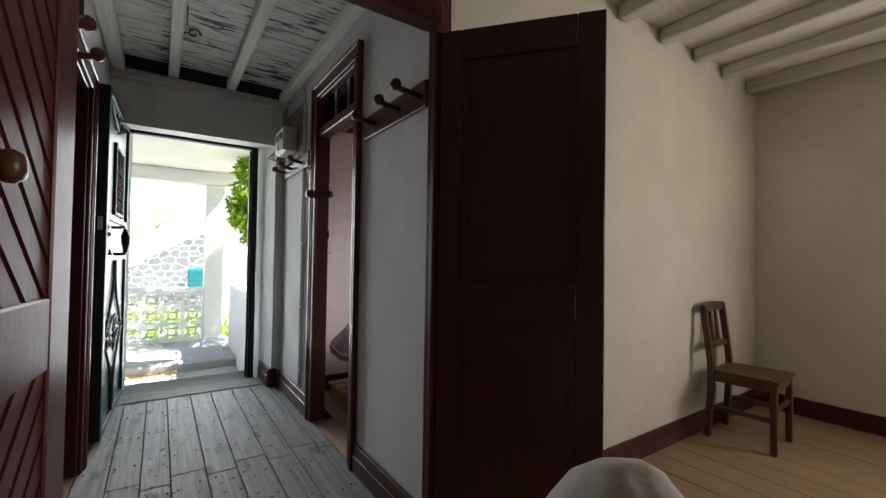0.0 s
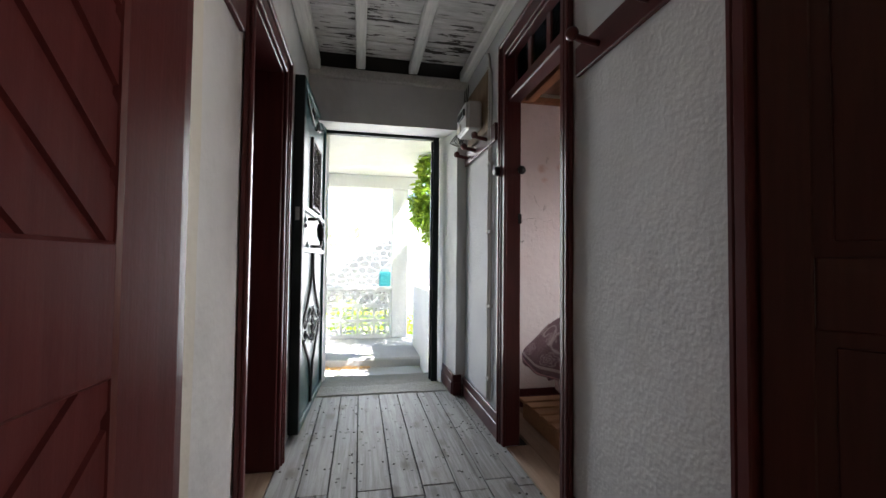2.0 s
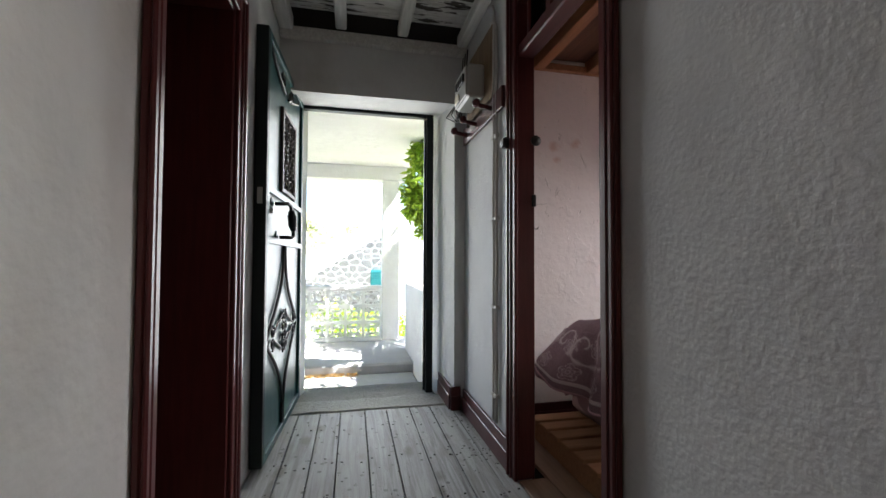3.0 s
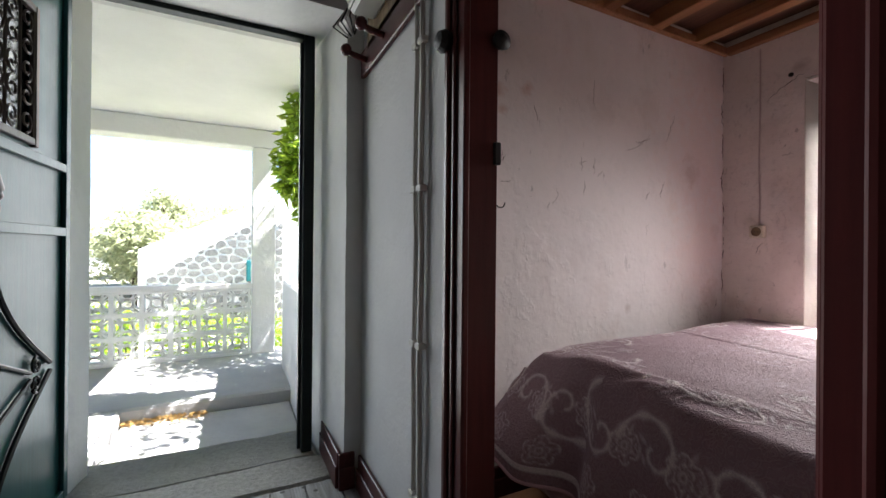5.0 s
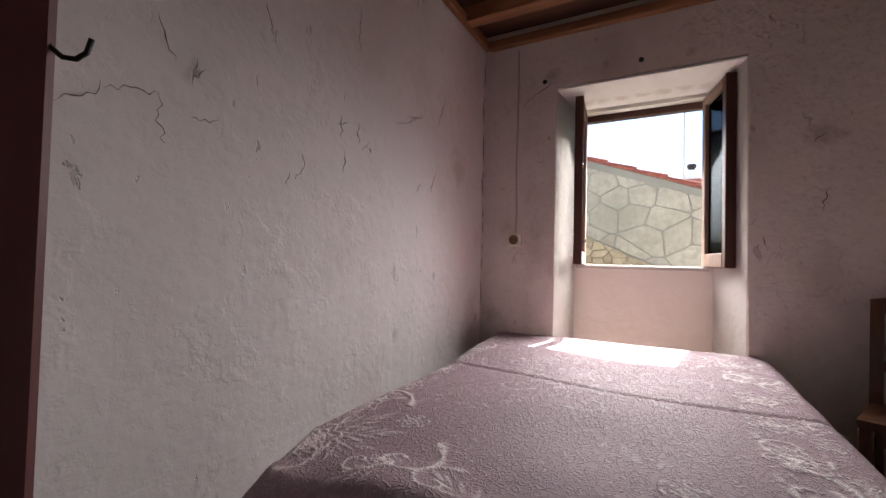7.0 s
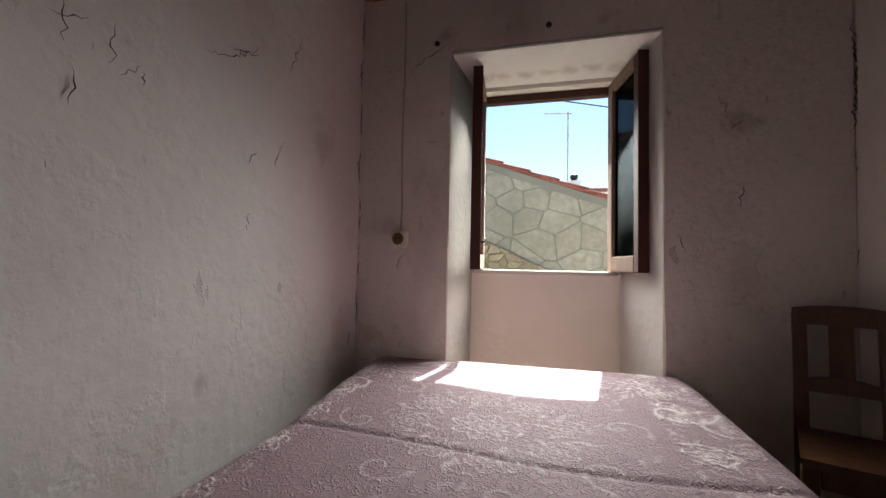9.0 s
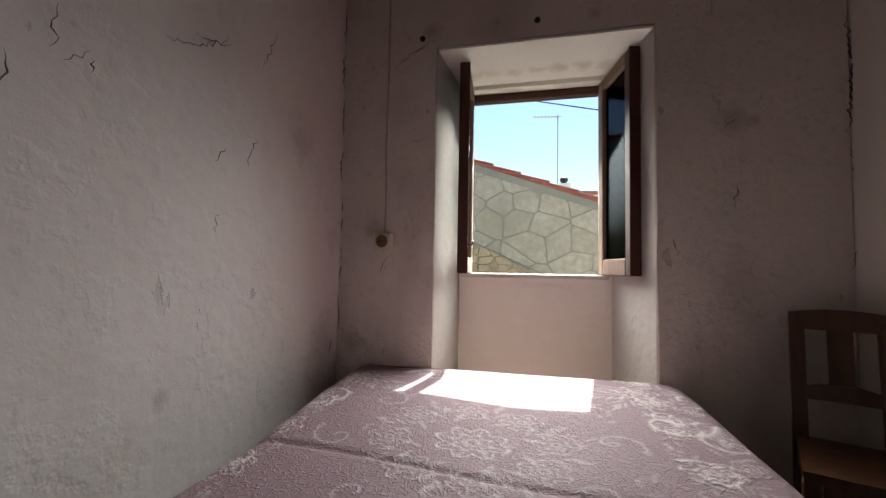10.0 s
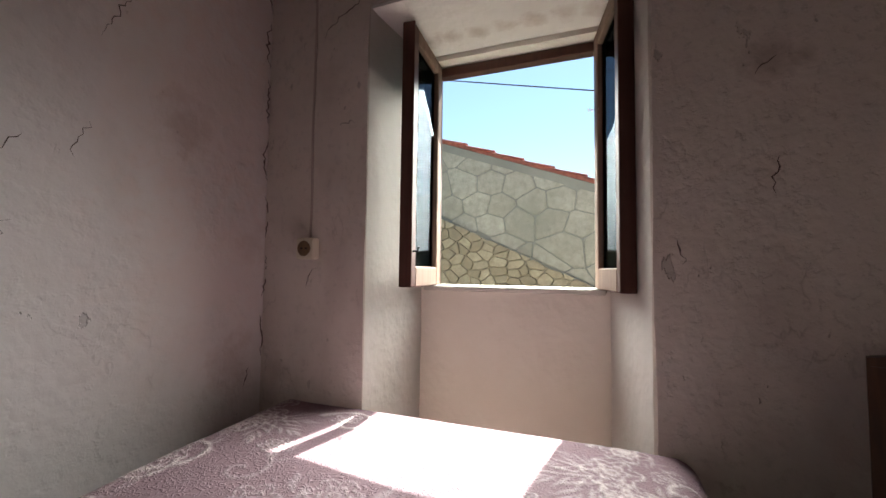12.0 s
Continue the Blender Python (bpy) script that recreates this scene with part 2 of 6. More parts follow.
M_PINK_W = plaster("bedroom_window_wall_plaster", (0.77, 0.685, 0.63), (0.65, 0.57, 0.52), 0.42, 0.4, cracks=0.35, stain=(0.52, 0.42, 0.385), grain=46, lumps=0.45, pit_shade=0.20,
                   spots=[((3.235, 4.25, 1.27), 0.055, 0.25, UMBER), ((3.235, 4.16, 1.75), 0.12, 0.22, UMBER), ((3.235, 2.93, 1.62), 0.06, 0.45, UMBER), ((3.235, 4.02, 2.07), 0.05, 0.5, UMBER), ((3.235, 3.38, 2.07), 0.03, 0.4, UMBER), ((3.235, 2.86, 1.62), 0.03, 0.5, UMBER), ((3.235, 4.34, 0.78), 0.06, 0.35, UMBER)])
M_REVEAL = plaster("window_reveal_whitewash", (0.86, 0.82, 0.76), (0.76, 0.70, 0.62), 0.3, 0.25)
# darker brown band across the niche head, towards its back
HEADBAND = (0.50, 0.40, 0.34)
M_REVEAL_H = plaster("niche_head_whitewash", (0.88, 0.84, 0.80), (0.81, 0.765, 0.72), 0.4, 0.25,
                     spots=[((3.49, 3.30 + 0.1 * q, 1.985), 0.055, 0.6, HEADBAND) for q in range(7)])
M_STUCCO = plaster("porch_whitewash", (0.82, 0.82, 0.80), (0.72, 0.72, 0.71), 0.3, 0.4)
M_RED = painted_wood("oxblood_door_paint", (0.085, 0.020, 0.020), 0.30, worn=0.0)
M_RED_X = painted_wood("oxblood_trim_paint", (0.075, 0.019, 0.019), 0.30, "y", worn=0.08, wear=(0.035, 0.011, 0.011))
M_BROWN = painted_wood("dark_brown_door_paint", (0.055, 0.016, 0.014), 0.30, worn=0.3, wear=(0.03, 0.010, 0.009))
M_SASH = painted_wood("brown_sash_paint", (0.075, 0.030, 0.022), 0.5, worn=0.5, wear=(0.35, 0.26, 0.2))
M_SASHIN = painted_wood("weathered_sash_wood", (0.24, 0.16, 0.12), 0.7, worn=0.6, wear=(0.55, 0.52, 0.47))
M_IRON = painted_wood("dark_green_iron_paint", (0.012, 0.066, 0.068), 0.36, worn=0.7, wear=(0.012, 0.01, 0.01), spec=0.16)
M_IRONF = painted_wood("black_green_frame_paint", (0.012, 0.018, 0.018), 0.45, worn=0.5, wear=(0.10, 0.09, 0.08), spec=0.2)
M_RUST = painted_wood("rusty_grille_iron", (0.085, 0.065, 0.055), 0.5, worn=0.6, wear=(0.16, 0.09, 0.05), spec=0.2)
M_ZINC = mat("dull_zinc", (0.36, 0.36, 0.35), 0.42, 0.8)
M_BLACK = mat("black_iron", (0.012, 0.012, 0.012), 0.45, 0.3)
M_BOARDS = limewashed_boards("limewashed_floor_boards")
M_ROOMB = raw_wood("waxed_floor_boards", (0.40, 0.29, 0.17), (0.25, 0.17, 0.10), "y", 0.5)
M_BEDB = raw_wood("bedroom_floor_boards", (0.42, 0.30, 0.21), (0.28, 0.19, 0.13), "y", 0.6)
# near-black: painted shade in the ceiling gap, dirt and joints elsewhere
M_SHADE_DIRT = mat("gap_shade_and_dirt", (0.03, 0.026, 0.022), 0.95)
M_CEIL = peeling_boards("peeling_white_ceiling_boards")
M_JOISTW = painted_wood("worn_white_joist_paint", (0.62, 0.61, 0.58), 0.65, "y", 0.6, (0.25, 0.22, 0.19))
M_CEILB = raw_wood("bedroom_ceiling_boards", (0.14, 0.062, 0.032), (0.07, 0.030, 0.017), "y", 0.6, False)
M_JOISTB = raw_wood("bedroom_joist_wood", (0.33, 0.15, 0.065), (0.21, 0.09, 0.04), "y", 0.6, False)
M_PALLET = raw_wood("pallet_pine", (0.48, 0.27, 0.14), (0.31, 0.16, 0.08), "x", 0.8)
M_CHAIR = raw_wood("varnished_chair_wood", (0.115, 0.048, 0.022), (0.055, 0.022, 0.012), "z", 0.38, False)
M_PLANK = raw_wood("meter_board_wood", (0.26, 0.17, 0.09), (0.14, 0.085, 0.045), "z", 0.7, False)
M_GREYBOX = mat("grey_meter_plastic", (0.42, 0.42, 0.40), 0.45)
M_SILL = painted_wood("weathered_sill_paint", (0.62, 0.58, 0.53), 0.7, "y", worn=0.5)
M_WIRE = mat("grey_conduit_paint", (0.45, 0.43, 0.40), 0.6)
M_WHITEP = mat("yellowed_socket_plastic", (0.66, 0.60, 0.48), 0.4)
M_THRESH = stone("threshold_granite", (0.40, 0.39, 0.365), (0.27, 0.26, 0.24), scale=3.2)
M_CONC = plaster("porch_concrete", (0.42, 0.42, 0.415), (0.31, 0.31, 0.305), 0.35, 0.5, rough=0.95)
M_BLOCKW = plaster("whitewashed_blocks", (0.80, 0.80, 0.78), (0.70, 0.70, 0.69), 0.3, 0.4)
M_STONEG = stone("grey_gable_stone", (0.33, 0.325, 0.31), (0.20, 0.20, 0.195))
M_STONEN = stone("grey_wall_stone", (0.43, 0.385, 0.32), (0.32, 0.285, 0.235), moss=(0.22, 0.205, 0.165))
M_STONER = stone("tan_rubble_stone", (0.44, 0.36, 0.25), (0.27, 0.21, 0.14))
M_MORTAR = plaster("wall_mortar", (0.25, 0.235, 0.205), (0.18, 0.17, 0.15), 0.5, 0.6)
M_TAN = plaster("rubble_mortar", (0.36, 0.29, 0.2), (0.25, 0.2, 0.14), 0.6, 0.6)
M_TILE = stone("clay_roof_tile", (0.42, 0.165, 0.135), (0.31, 0.115, 0.095))
M_TEAL = mat("teal_shutter_paint", (0.01, 0.20, 0.22), 0.5)
M_LEAF = leaf_mat("orange_tree_leaf", (0.20, 0.33, 0.025), (0.40, 0.53, 0.06))
M_FAR = leaf_mat("far_tree_leaf", (0.32, 0.36, 0.21), (0.50, 0.51, 0.33))
M_BARK = raw_wood("bark", (0.12, 0.09, 0.06), (0.06, 0.045, 0.03), "z", 0.9, False)
M_DRYLEAF = leaf_mat("dry_leaf", (0.22, 0.13, 0.05), (0.36, 0.24, 0.09))
M_GROUND = plaster("dry_ground", (0.23, 0.22, 0.18), (0.14, 0.145, 0.10), 0.6, 0.6, rough=1.0)


M_GLASS = mat("window_glass", (0.8, 0.85, 0.85), 0.05)
_n = Nodes(M_GLASS)
_tr = _n.t.nodes.new("ShaderNodeBsdfTransparent")
_tr.inputs["Color"].default_value = (0.82, 0.87, 0.88, 1)
_gl = _n.t.nodes.new("ShaderNodeBsdfGlossy")
_gl.inputs["Roughness"].default_value = 0.03
_fr = _n.t.nodes.new("ShaderNodeFresnel")
_fr.inputs["IOR"].default_value = 1.5
_mx = _n.t.nodes.new("ShaderNodeMixShader")
_gl.inputs["Color"].default_value = (0.17, 0.195, 0.215, 1)
_n.link(_fr.outputs[0], _mx.inputs[0])
_n.link(_tr.outputs[0], _mx.inputs[1])
_n.link(_gl.outputs[0], _mx.inputs[2])
_n.link(_mx.outputs[0], _n.t.nodes["Material Output"].inputs["Surface"])

# ---- mesh helpers ----


def mesh_of(name, bm, material):
    me = bpy.data.meshes.new(name)
    bm.normal_update()
    bm.to_mesh(me)
    bm.free()
    me.materials.append(material)
    return me


def part(name, bm, material, parent=None, label="", smooth=False):
    """Links a bmesh as one mesh object, under a thing or a part if one is given."""
    me = mesh_of(name, bm, material)
    if smooth:
        for p in me.polygons:
            p.use_smooth = True
    ob = new(name, me)
    if parent is not None:
        ob.parent = parent
    if label:
        ob["label"] = label
    return ob


def thing(name, m, label, category, group="", kind=""):
    ob = new(name)
    ob.empty_display_size = 0.1
    ob.matrix_world = m
    return tagged(ob, label, category, group, kind)


def box(bm, x0, x1, y0, y1, z0, z1, bevel=0.0):
    vs = [bm.verts.new((x, y, z)) for x in (x0, x1) for y in (y0, y1) for z in (z0, z1)]
    q = [(0, 1, 3, 2), (4, 6, 7, 5), (0, 4, 5, 1), (2, 3, 7, 6), (0, 2, 6, 4), (1, 5, 7, 3)]
    fs = [bm.faces.new([vs[i] for i in f]) for f in q]
    if bevel:
        es = {e for f in fs for e in f.edges}
        bmesh.ops.bevel(bm, geom=list(es), offset=bevel, segments=1, affect="EDGES", clamp_overlap=True)
    return bm


def boxes(*dims, bevel=0.0):
    bm = bmesh.new()
    for d in dims:
        b2 = bmesh.new()
        box(b2, *d, bevel=bevel)
        me = bpy.data.meshes.new("tmp")
        b2.to_mesh(me)
        b2.free()
        bm.from_mesh(me)
        bpy.data.meshes.remove(me)
    return bm


def tube(bm, pts, r, seg=8, taper=None):
    """A round bar along points, closed at both ends."""
    rings = []
    pts = [Vector(p) for p in pts]
    up = None
    for i, p in enumerate(pts):
        d = (pts[min(i + 1, len(pts) - 1)] - pts[max(i - 1, 0)]).normalized()
        if up is None or abs(up.dot(d)) > 0.98:
            up = Vector((0, 0, 1)) if abs(d.z) < 0.9 else Vector((1, 0, 0))
        a = d.cross(up).normalized()
        b = d.cross(a).normalized()
        rr = r if taper is None else taper[i]
        rings.append([bm.verts.new(p + (a * math.cos(k * math.tau / seg) + b * math.sin(k * math.tau / seg)) * rr) for k in range(seg)])
    for r0, r1 in zip(rings, rings[1:]):
        for k in range(seg):
            bm.faces.new((r0[k], r0[(k + 1) % seg], r1[(k + 1) % seg], r1[k]))
    bm.faces.new(rings[0][::-1])
    bm.faces.new(rings[-1])
    return bm


def lathe(bm, profile, seg=20, centre=(0, 0), z0=0.0):
    """A turned shape round z from (radius, height) pairs."""
    rings = [[bm.verts.new((centre[0] + r * math.cos(k * math.tau / seg), centre[1] + r * math.sin(k * math.tau / seg), z0 + h)) for k in range(seg)] for r, h in profile]
    for r0, r1 in zip(rings, rings[1:]):
        for k in range(seg):
            bm.faces.new((r0[k], r0[(k + 1) % seg], r1[(k + 1) % seg], r1[k]))
    bm.faces.new(rings[0][::-1])
    bm.faces.new(rings[-1])
    return bm


def cuts(a, b, marks, step):
    """Sorted cut positions from a to b through the marks, no further apart than step."""
    ms = sorted({a, b, *[m for m in marks if a < m < b]})
    out = [a]
    for p, q in zip(ms, ms[1:]):
        n = max(1, math.ceil((q - p) / step))
        out += [p + (q - p) * k / n for k in range(1, n + 1)]
    return out


def wall(name, axis, t0, t1, u0, u1, z0, z1, material, label, holes=(), step=0.11, wavy=0.004, shear=None, category="wall"):
    """A plastered wall with openings through it; axis is the way it faces, t its thickness, u along it."""
    us = cuts(u0, u1, [h for o in holes for h in o[:2]], step)
    zs = cuts(z0, z1, [h for o in holes for h in o[2:]], step)
    bm = bmesh.new()
    cache = {}

    def v(t, u, z):
        key = (t, round(u, 4), round(z, 4))
        if key not in cache:
            p = Vector((t, u, z)) if axis == "x" else Vector((u, t, z))
            w = noise.noise_vector(p * 3.1) * wavy + noise.noise_vector(p * 11) * wavy * 0.4
            if shear:
                p = shear(p)
            if u in (u0, u1):
                w = w * 0
            cache[key] = bm.verts.new(p + w)
        return cache[key]

    def solid(i, j):
        if not (0 <= i < len(us) - 1 and 0 <= j < len(zs) - 1):
            return False
        uc, zc = (us[i] + us[i + 1]) / 2, (zs[j] + zs[j + 1]) / 2
        return not any(a < uc < b and c < zc < d for a, b, c, d in holes)

    for i in range(len(us) - 1):
        for j in range(len(zs) - 1):
            if not solid(i, j):
                continue
            a, b, c, d = us[i], us[i + 1], zs[j], zs[j + 1]
            for t in (t0, t1):
                bm.faces.new((v(t, a, c), v(t, b, c), v(t, b, d), v(t, a, d)))
            for (di, dj, p, q) in ((-1, 0, (a, c), (a, d)), (1, 0, (b, c), (b, d)), (0, -1, (a, c), (b, c)), (0, 1, (a, d), (b, d))):
                if not solid(i + di, j + dj):
                    bm.faces.new((v(t0, *p), v(t1, *p), v(t1, *q), v(t0, *q)))
    bmesh.ops.recalc_face_normals(bm, faces=bm.faces)
    return tagged(part(name, bm, material, smooth=False), label, category, kind="structure")


def slab(name, dims, material, label, category, bevel=0.0):
    return tagged(part(name, boxes(dims, bevel=bevel), material), label, category, kind="structure")


def rough_slab(name, dims, material, label, category, amount=0.007):
    """A worn stone or cast slab: bevelled, finely divided and uneven."""
    bm = boxes(dims, bevel=0.018)
    for _ in range(4):
        long = [e for e in bm.edges if e.calc_length() > 0.07]
        if not long:
            break
        bmesh.ops.subdivide_edges(bm, edges=long, cuts=1, use_grid_fill=True)
    for v in bm.verts:
        v.co += noise.noise_vector(v.co * 7) * amount + noise.noise_vector(v.co * 23) * amount * 0.45
    return tagged(part(name, bm, material), label, category, kind="structure")

# ---- the large structure ----
H_CORR, H_BED, H_ROOM = 2.66, 2.36, 2.72


def front_reveal(p):
    """The front door's reveal narrows and rises a little towards the outside."""
    if p.y > 5.0 and p.z < 2.3:
        if abs(p.x - 0.985) < 0.01:
            p.x = 0.945
        if abs(p.x + 0.2) < 0.01:
            p.x = -0.076
        if abs(p.z - 2.14) < 0.01 and -0.2 < p.x < 1.0:
            p.z = 2.235
    return p


def window_reveal(p):
    if p.x > 3.4:
        if abs(p.y - 3.167) < 0.01:
            p.y = 3.26
        if abs(p.y - 3.998) < 0.01:
            p.y = 3.965
        if abs(p.z - 2.0) < 0.01 and 3.1 < p.y < 4.1:
            p.z = 1.99
    return p


wall("wall_corridor_right", "x", 1.06, 1.135, 2.24, 4.75, -0.02, H_CORR, M_CORR_R, "white roughcast corridor wall with a bedroom doorway",
     [(3.06, 3.79, -0.02, 2.31)])
wall("wall_corridor_left", "x", -0.45, -0.19, 2.4, 4.75, -0.02, H_CORR, M_CORR, "white plastered corridor wall with a dark doorway", [(3.04, 3.74, -0.02, 2.06)])
wall("wall_front", "y", 4.752, 5.4, -3.2, 1.18, -0.6, 2.9, M_CORR, "thick white front wall with the deep entrance opening", [(-0.2, 0.985, -0.6, 2.14)], shear=front_reveal)
wall("wall_partition_right", "y", 2.24, 2.578, 1.137, 4.25, -0.02, H_ROOM, M_ROOM, "cream plastered wall of the first room")
wall("wall_partition_left", "y", 2.09, 2.398, -3.2, -0.112, -0.02, H_ROOM, M_ROOM, "cream plastered wall left of the double doors")
wall("wall_partition_head", "y", 2.24, 2.4, -0.11, 1.058, 2.44, H_ROOM, M_ROOM, "cream plaster above the double doors")
# the opening is out of view, added to hold the room's fill lamp
wall("wall_room_east", "x", 4.252, 4.5, -2.6, 2.578, -0.02, H_ROOM, M_ROOM, "cream plastered wall with an added, unseen window opening", [(-0.7, 0.3, 1.0, 2.0)])
wall("wall_room_south", "y", -2.85, -2.602, -3.2, 4.5, -0.02, H_ROOM, M_ROOM, "cream plastered back wall")
wall("wall_room_west", "x", -3.45, -3.202, -2.85, 4.75, -0.02, H_ROOM, M_ROOM, "cream plastered side wall")
wall("wall_bedroom_north", "y", 4.41, 4.75, 1.137, 3.233, -0.02, 2.62, M_PINK, "blistered pink plaster wall beside the bed", wavy=0.006)
wall("wall_bedroom_window", "x", 3.235, 3.6, 2.582, 4.75, -0.02, 2.62, M_PINK_W, "rough stained pink wall with a deep window niche",
     [(3.167, 3.998, -0.02, 2.0)], shear=window_reveal, wavy=0.006)
wall("wall_bedroom_outer", "x", 3.602, 3.72, 2.582, 4.75, -0.02, 2.62, M_REVEAL, "whitewashed panel behind the window niche", [(3.275, 3.955, 1.05, 1.965)])
wall("wall_bedroom_gable", "x", 1.062, 1.18, 4.752, 5.4, -0.6, 2.9, M_STUCCO, "white outer corner of the house")

# lining of the niche, whitewashed
for nm, y0, y1 in (("trim_niche_left", 3.964, 3.996), ("trim_niche_right", 3.170, 3.262)):
    bm = bmesh.new()
    n_seg = 14
    inner, outer = (y1, y0) if nm.endswith("left") else (y0, y1)
    sgn = -1 if nm.endswith("left") else 1
    rows_v = []
    for k in range(n_seg + 1):
        z = 0.0 + 1.99 * k / n_seg
        w = 0.004 * noise.noise((z * 4, 2.0, y0))
        rows_v.append([bm.verts.new((3.236, inner + sgn * (0.003 + w), z)), bm.verts.new((3.598, outer + sgn * (0.003 + w), z))])
    for a, b in zip(rows_v, rows_v[1:]):
        bm.faces.new((a[0], a[1], b[1], b[0]))
    bmesh.ops.solidify(bm, geom=bm.faces[:], thickness=0.0025)
    tagged(part(nm, bm, M_REVEAL_H), "whitewashed side of the window niche", "reveal", kind="structure")
tagged(part("trim_niche_head", boxes((3.237, 3.598, 3.175, 3.99, 1.984, 1.9935)), M_REVEAL_H), "whitewashed head of the window niche", "reveal", kind="structure")

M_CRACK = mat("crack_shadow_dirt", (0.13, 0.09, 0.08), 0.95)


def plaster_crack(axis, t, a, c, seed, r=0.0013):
    """A jagged dark line, an open crack or a corner line, between two places of a wall, thin at its ends."""
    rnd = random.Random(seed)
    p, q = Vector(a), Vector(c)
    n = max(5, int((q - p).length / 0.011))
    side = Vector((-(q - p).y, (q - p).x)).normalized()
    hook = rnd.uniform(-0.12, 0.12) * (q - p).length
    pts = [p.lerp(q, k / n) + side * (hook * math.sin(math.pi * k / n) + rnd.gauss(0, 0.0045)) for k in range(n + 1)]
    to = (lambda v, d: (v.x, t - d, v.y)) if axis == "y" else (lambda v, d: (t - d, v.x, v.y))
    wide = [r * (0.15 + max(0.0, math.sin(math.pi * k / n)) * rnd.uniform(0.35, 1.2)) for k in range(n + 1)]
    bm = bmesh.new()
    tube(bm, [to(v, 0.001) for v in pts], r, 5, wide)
    tagged(part("trim_crack", bm, M_CRACK), "dark hairline crack or corner line in the plaster", "crack", kind="structure")


NORTH = ((2.15, 1.54, 2.146, 1.455), (2.085, 1.42, 2.077, 1.35), (2.2, 1.469, 2.209, 1.441), (2.44, 1.647, 2.565, 1.69), (2.767, 1.847, 2.693, 1.68), (2.68, 1.464, 2.648, 1.373),
         (2.563, 1.396, 2.524, 1.35), (2.551, 1.216, 2.534, 1.166), (3.17, 0.79, 3.16, 0.73), (2.055, 1.534, 2.059, 1.459), (1.9, 1.371, 1.882, 1.292), (2.206, 1.483, 2.162, 1.444),
         (1.617, 1.487, 1.577, 1.458), (1.578, 1.379, 1.644, 1.387), (2.556, 1.705, 2.36, 1.6), (1.591, 1.517, 1.584, 1.445), (2.04, 1.50, 2.10, 1.52), (1.855, 1.309, 1.849, 1.271), (1.754, 1.755, 1.78, 1.669), (2.142, 1.929, 2.149, 1.779),
         (1.342, 1.335, 1.417, 1.386), (1.417, 1.386, 1.516, 1.406), (1.516, 1.406, 1.528, 1.302), (1.504, 1.574, 1.541, 1.483))
EAST = ((4.176, 1.92, 4.0, 2.03), (2.909, 1.621, 2.956, 1.591), (2.917, 1.392, 2.925, 1.305), (4.19, 1.13, 4.22, 1.06), (3.115, 1.205, 3.107, 1.142), (4.05, 1.62, 4.10, 1.60), (2.588, 1.95, 2.592, 1.55), (2.588, 1.5, 2.592, 1.1))
for k, (x0, z0, x1, z1) in enumerate(NORTH):
    plaster_crack("y", 4.4075, (x0, z0), (x1, z1), 60 + k)
# the last two pieces are a thicker dark line along the wall's end
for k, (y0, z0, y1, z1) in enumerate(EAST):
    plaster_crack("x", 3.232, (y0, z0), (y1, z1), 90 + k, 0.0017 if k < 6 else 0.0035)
# dark line down the window corner, in seven short pieces
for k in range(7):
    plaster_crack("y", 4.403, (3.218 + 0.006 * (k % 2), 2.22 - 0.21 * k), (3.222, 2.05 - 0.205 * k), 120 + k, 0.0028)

# ceilings
bm = bmesh.new()
random.seed(4)
y = 2.3
while y < 4.54:
    w = random.uniform(0.10, 0.14)
    b2 = boxes((-0.19, 1.06, y, min(y + w - 0.004, 4.60), 2.60 + random.uniform(0, 0.004), 2.625), bevel=0.002)
    me = bpy.data.meshes.new("tmp")
    b2.to_mesh(me)
    b2.free()
    bm.from_mesh(me)
    bpy.data.meshes.remove(me)
    y += w
tagged(part("ceiling", bm, M_CEIL), "white ceiling boards with peeling dark flakes", "ceiling", kind="structure")
# near-black slab and deck colour in the shade behind the joist ends
slab("ceiling_gap_shade", (-0.188, 1.058, 4.705, 4.748, 2.548, 2.698), M_SHADE_DIRT, "dark slab painting the shade of the gap behind the joist ends", "ceiling")
slab("ceiling_deck", (-3.45, 1.18, 2.24, 5.4, 2.70, 2.78), M_SHADE_DIRT, "deck above the corridor ceiling, coloured dark as an unlit void", "ceiling")
for nm, x0, x1, y1, z0 in (("ceiling_joist_a", 0.165, 0.235, 4.66, 2.525), ("ceiling_joist_b", 0.565, 0.635, 4.66, 2.525),
                           ("ceiling_joist_c", -0.186, -0.10, 4.70, 2.51), ("ceiling_joist_d", 0.985, 1.056, 4.70, 2.52)):
    slab(nm, (x0, x1, 2.41, y1, z0, 2.598), M_JOISTW, "worn white-painted ceiling joist", "joist", 0.008)
slab("trim_front_beam", (-0.186, 1.056, 4.702, 4.748, 2.47, 2.545), M_JOISTW, "white board along the top of the front wall", "trim", 0.006)
slab("ceiling_bedroom", (1.137, 3.60, 2.582, 4.75, 2.36, 2.40), M_CEILB, "dark brown board ceiling of the bedroom", "ceiling")
for k in range(6):
    x = 1.42 + 0.37 * k
    slab("ceiling_bedroom_joist", (x, x + 0.07, 2.60, 4.40, 2.275, 2.357), M_JOISTB, "warm brown bedroom ceiling joist", "joist", 0.004)
slab("trim_bedroom_cornice", (1.19, 3.23, 4.372, 4.404, 2.27, 2.32), M_JOISTB, "brown wooden moulding under the ceiling", "trim", 0.006)
slab("trim_bedroom_cornice_window", (3.19, 3.229, 2.60, 4.370, 2.262, 2.312), M_JOISTB, "brown wooden moulding under the ceiling by the window", "trim", 0.006)
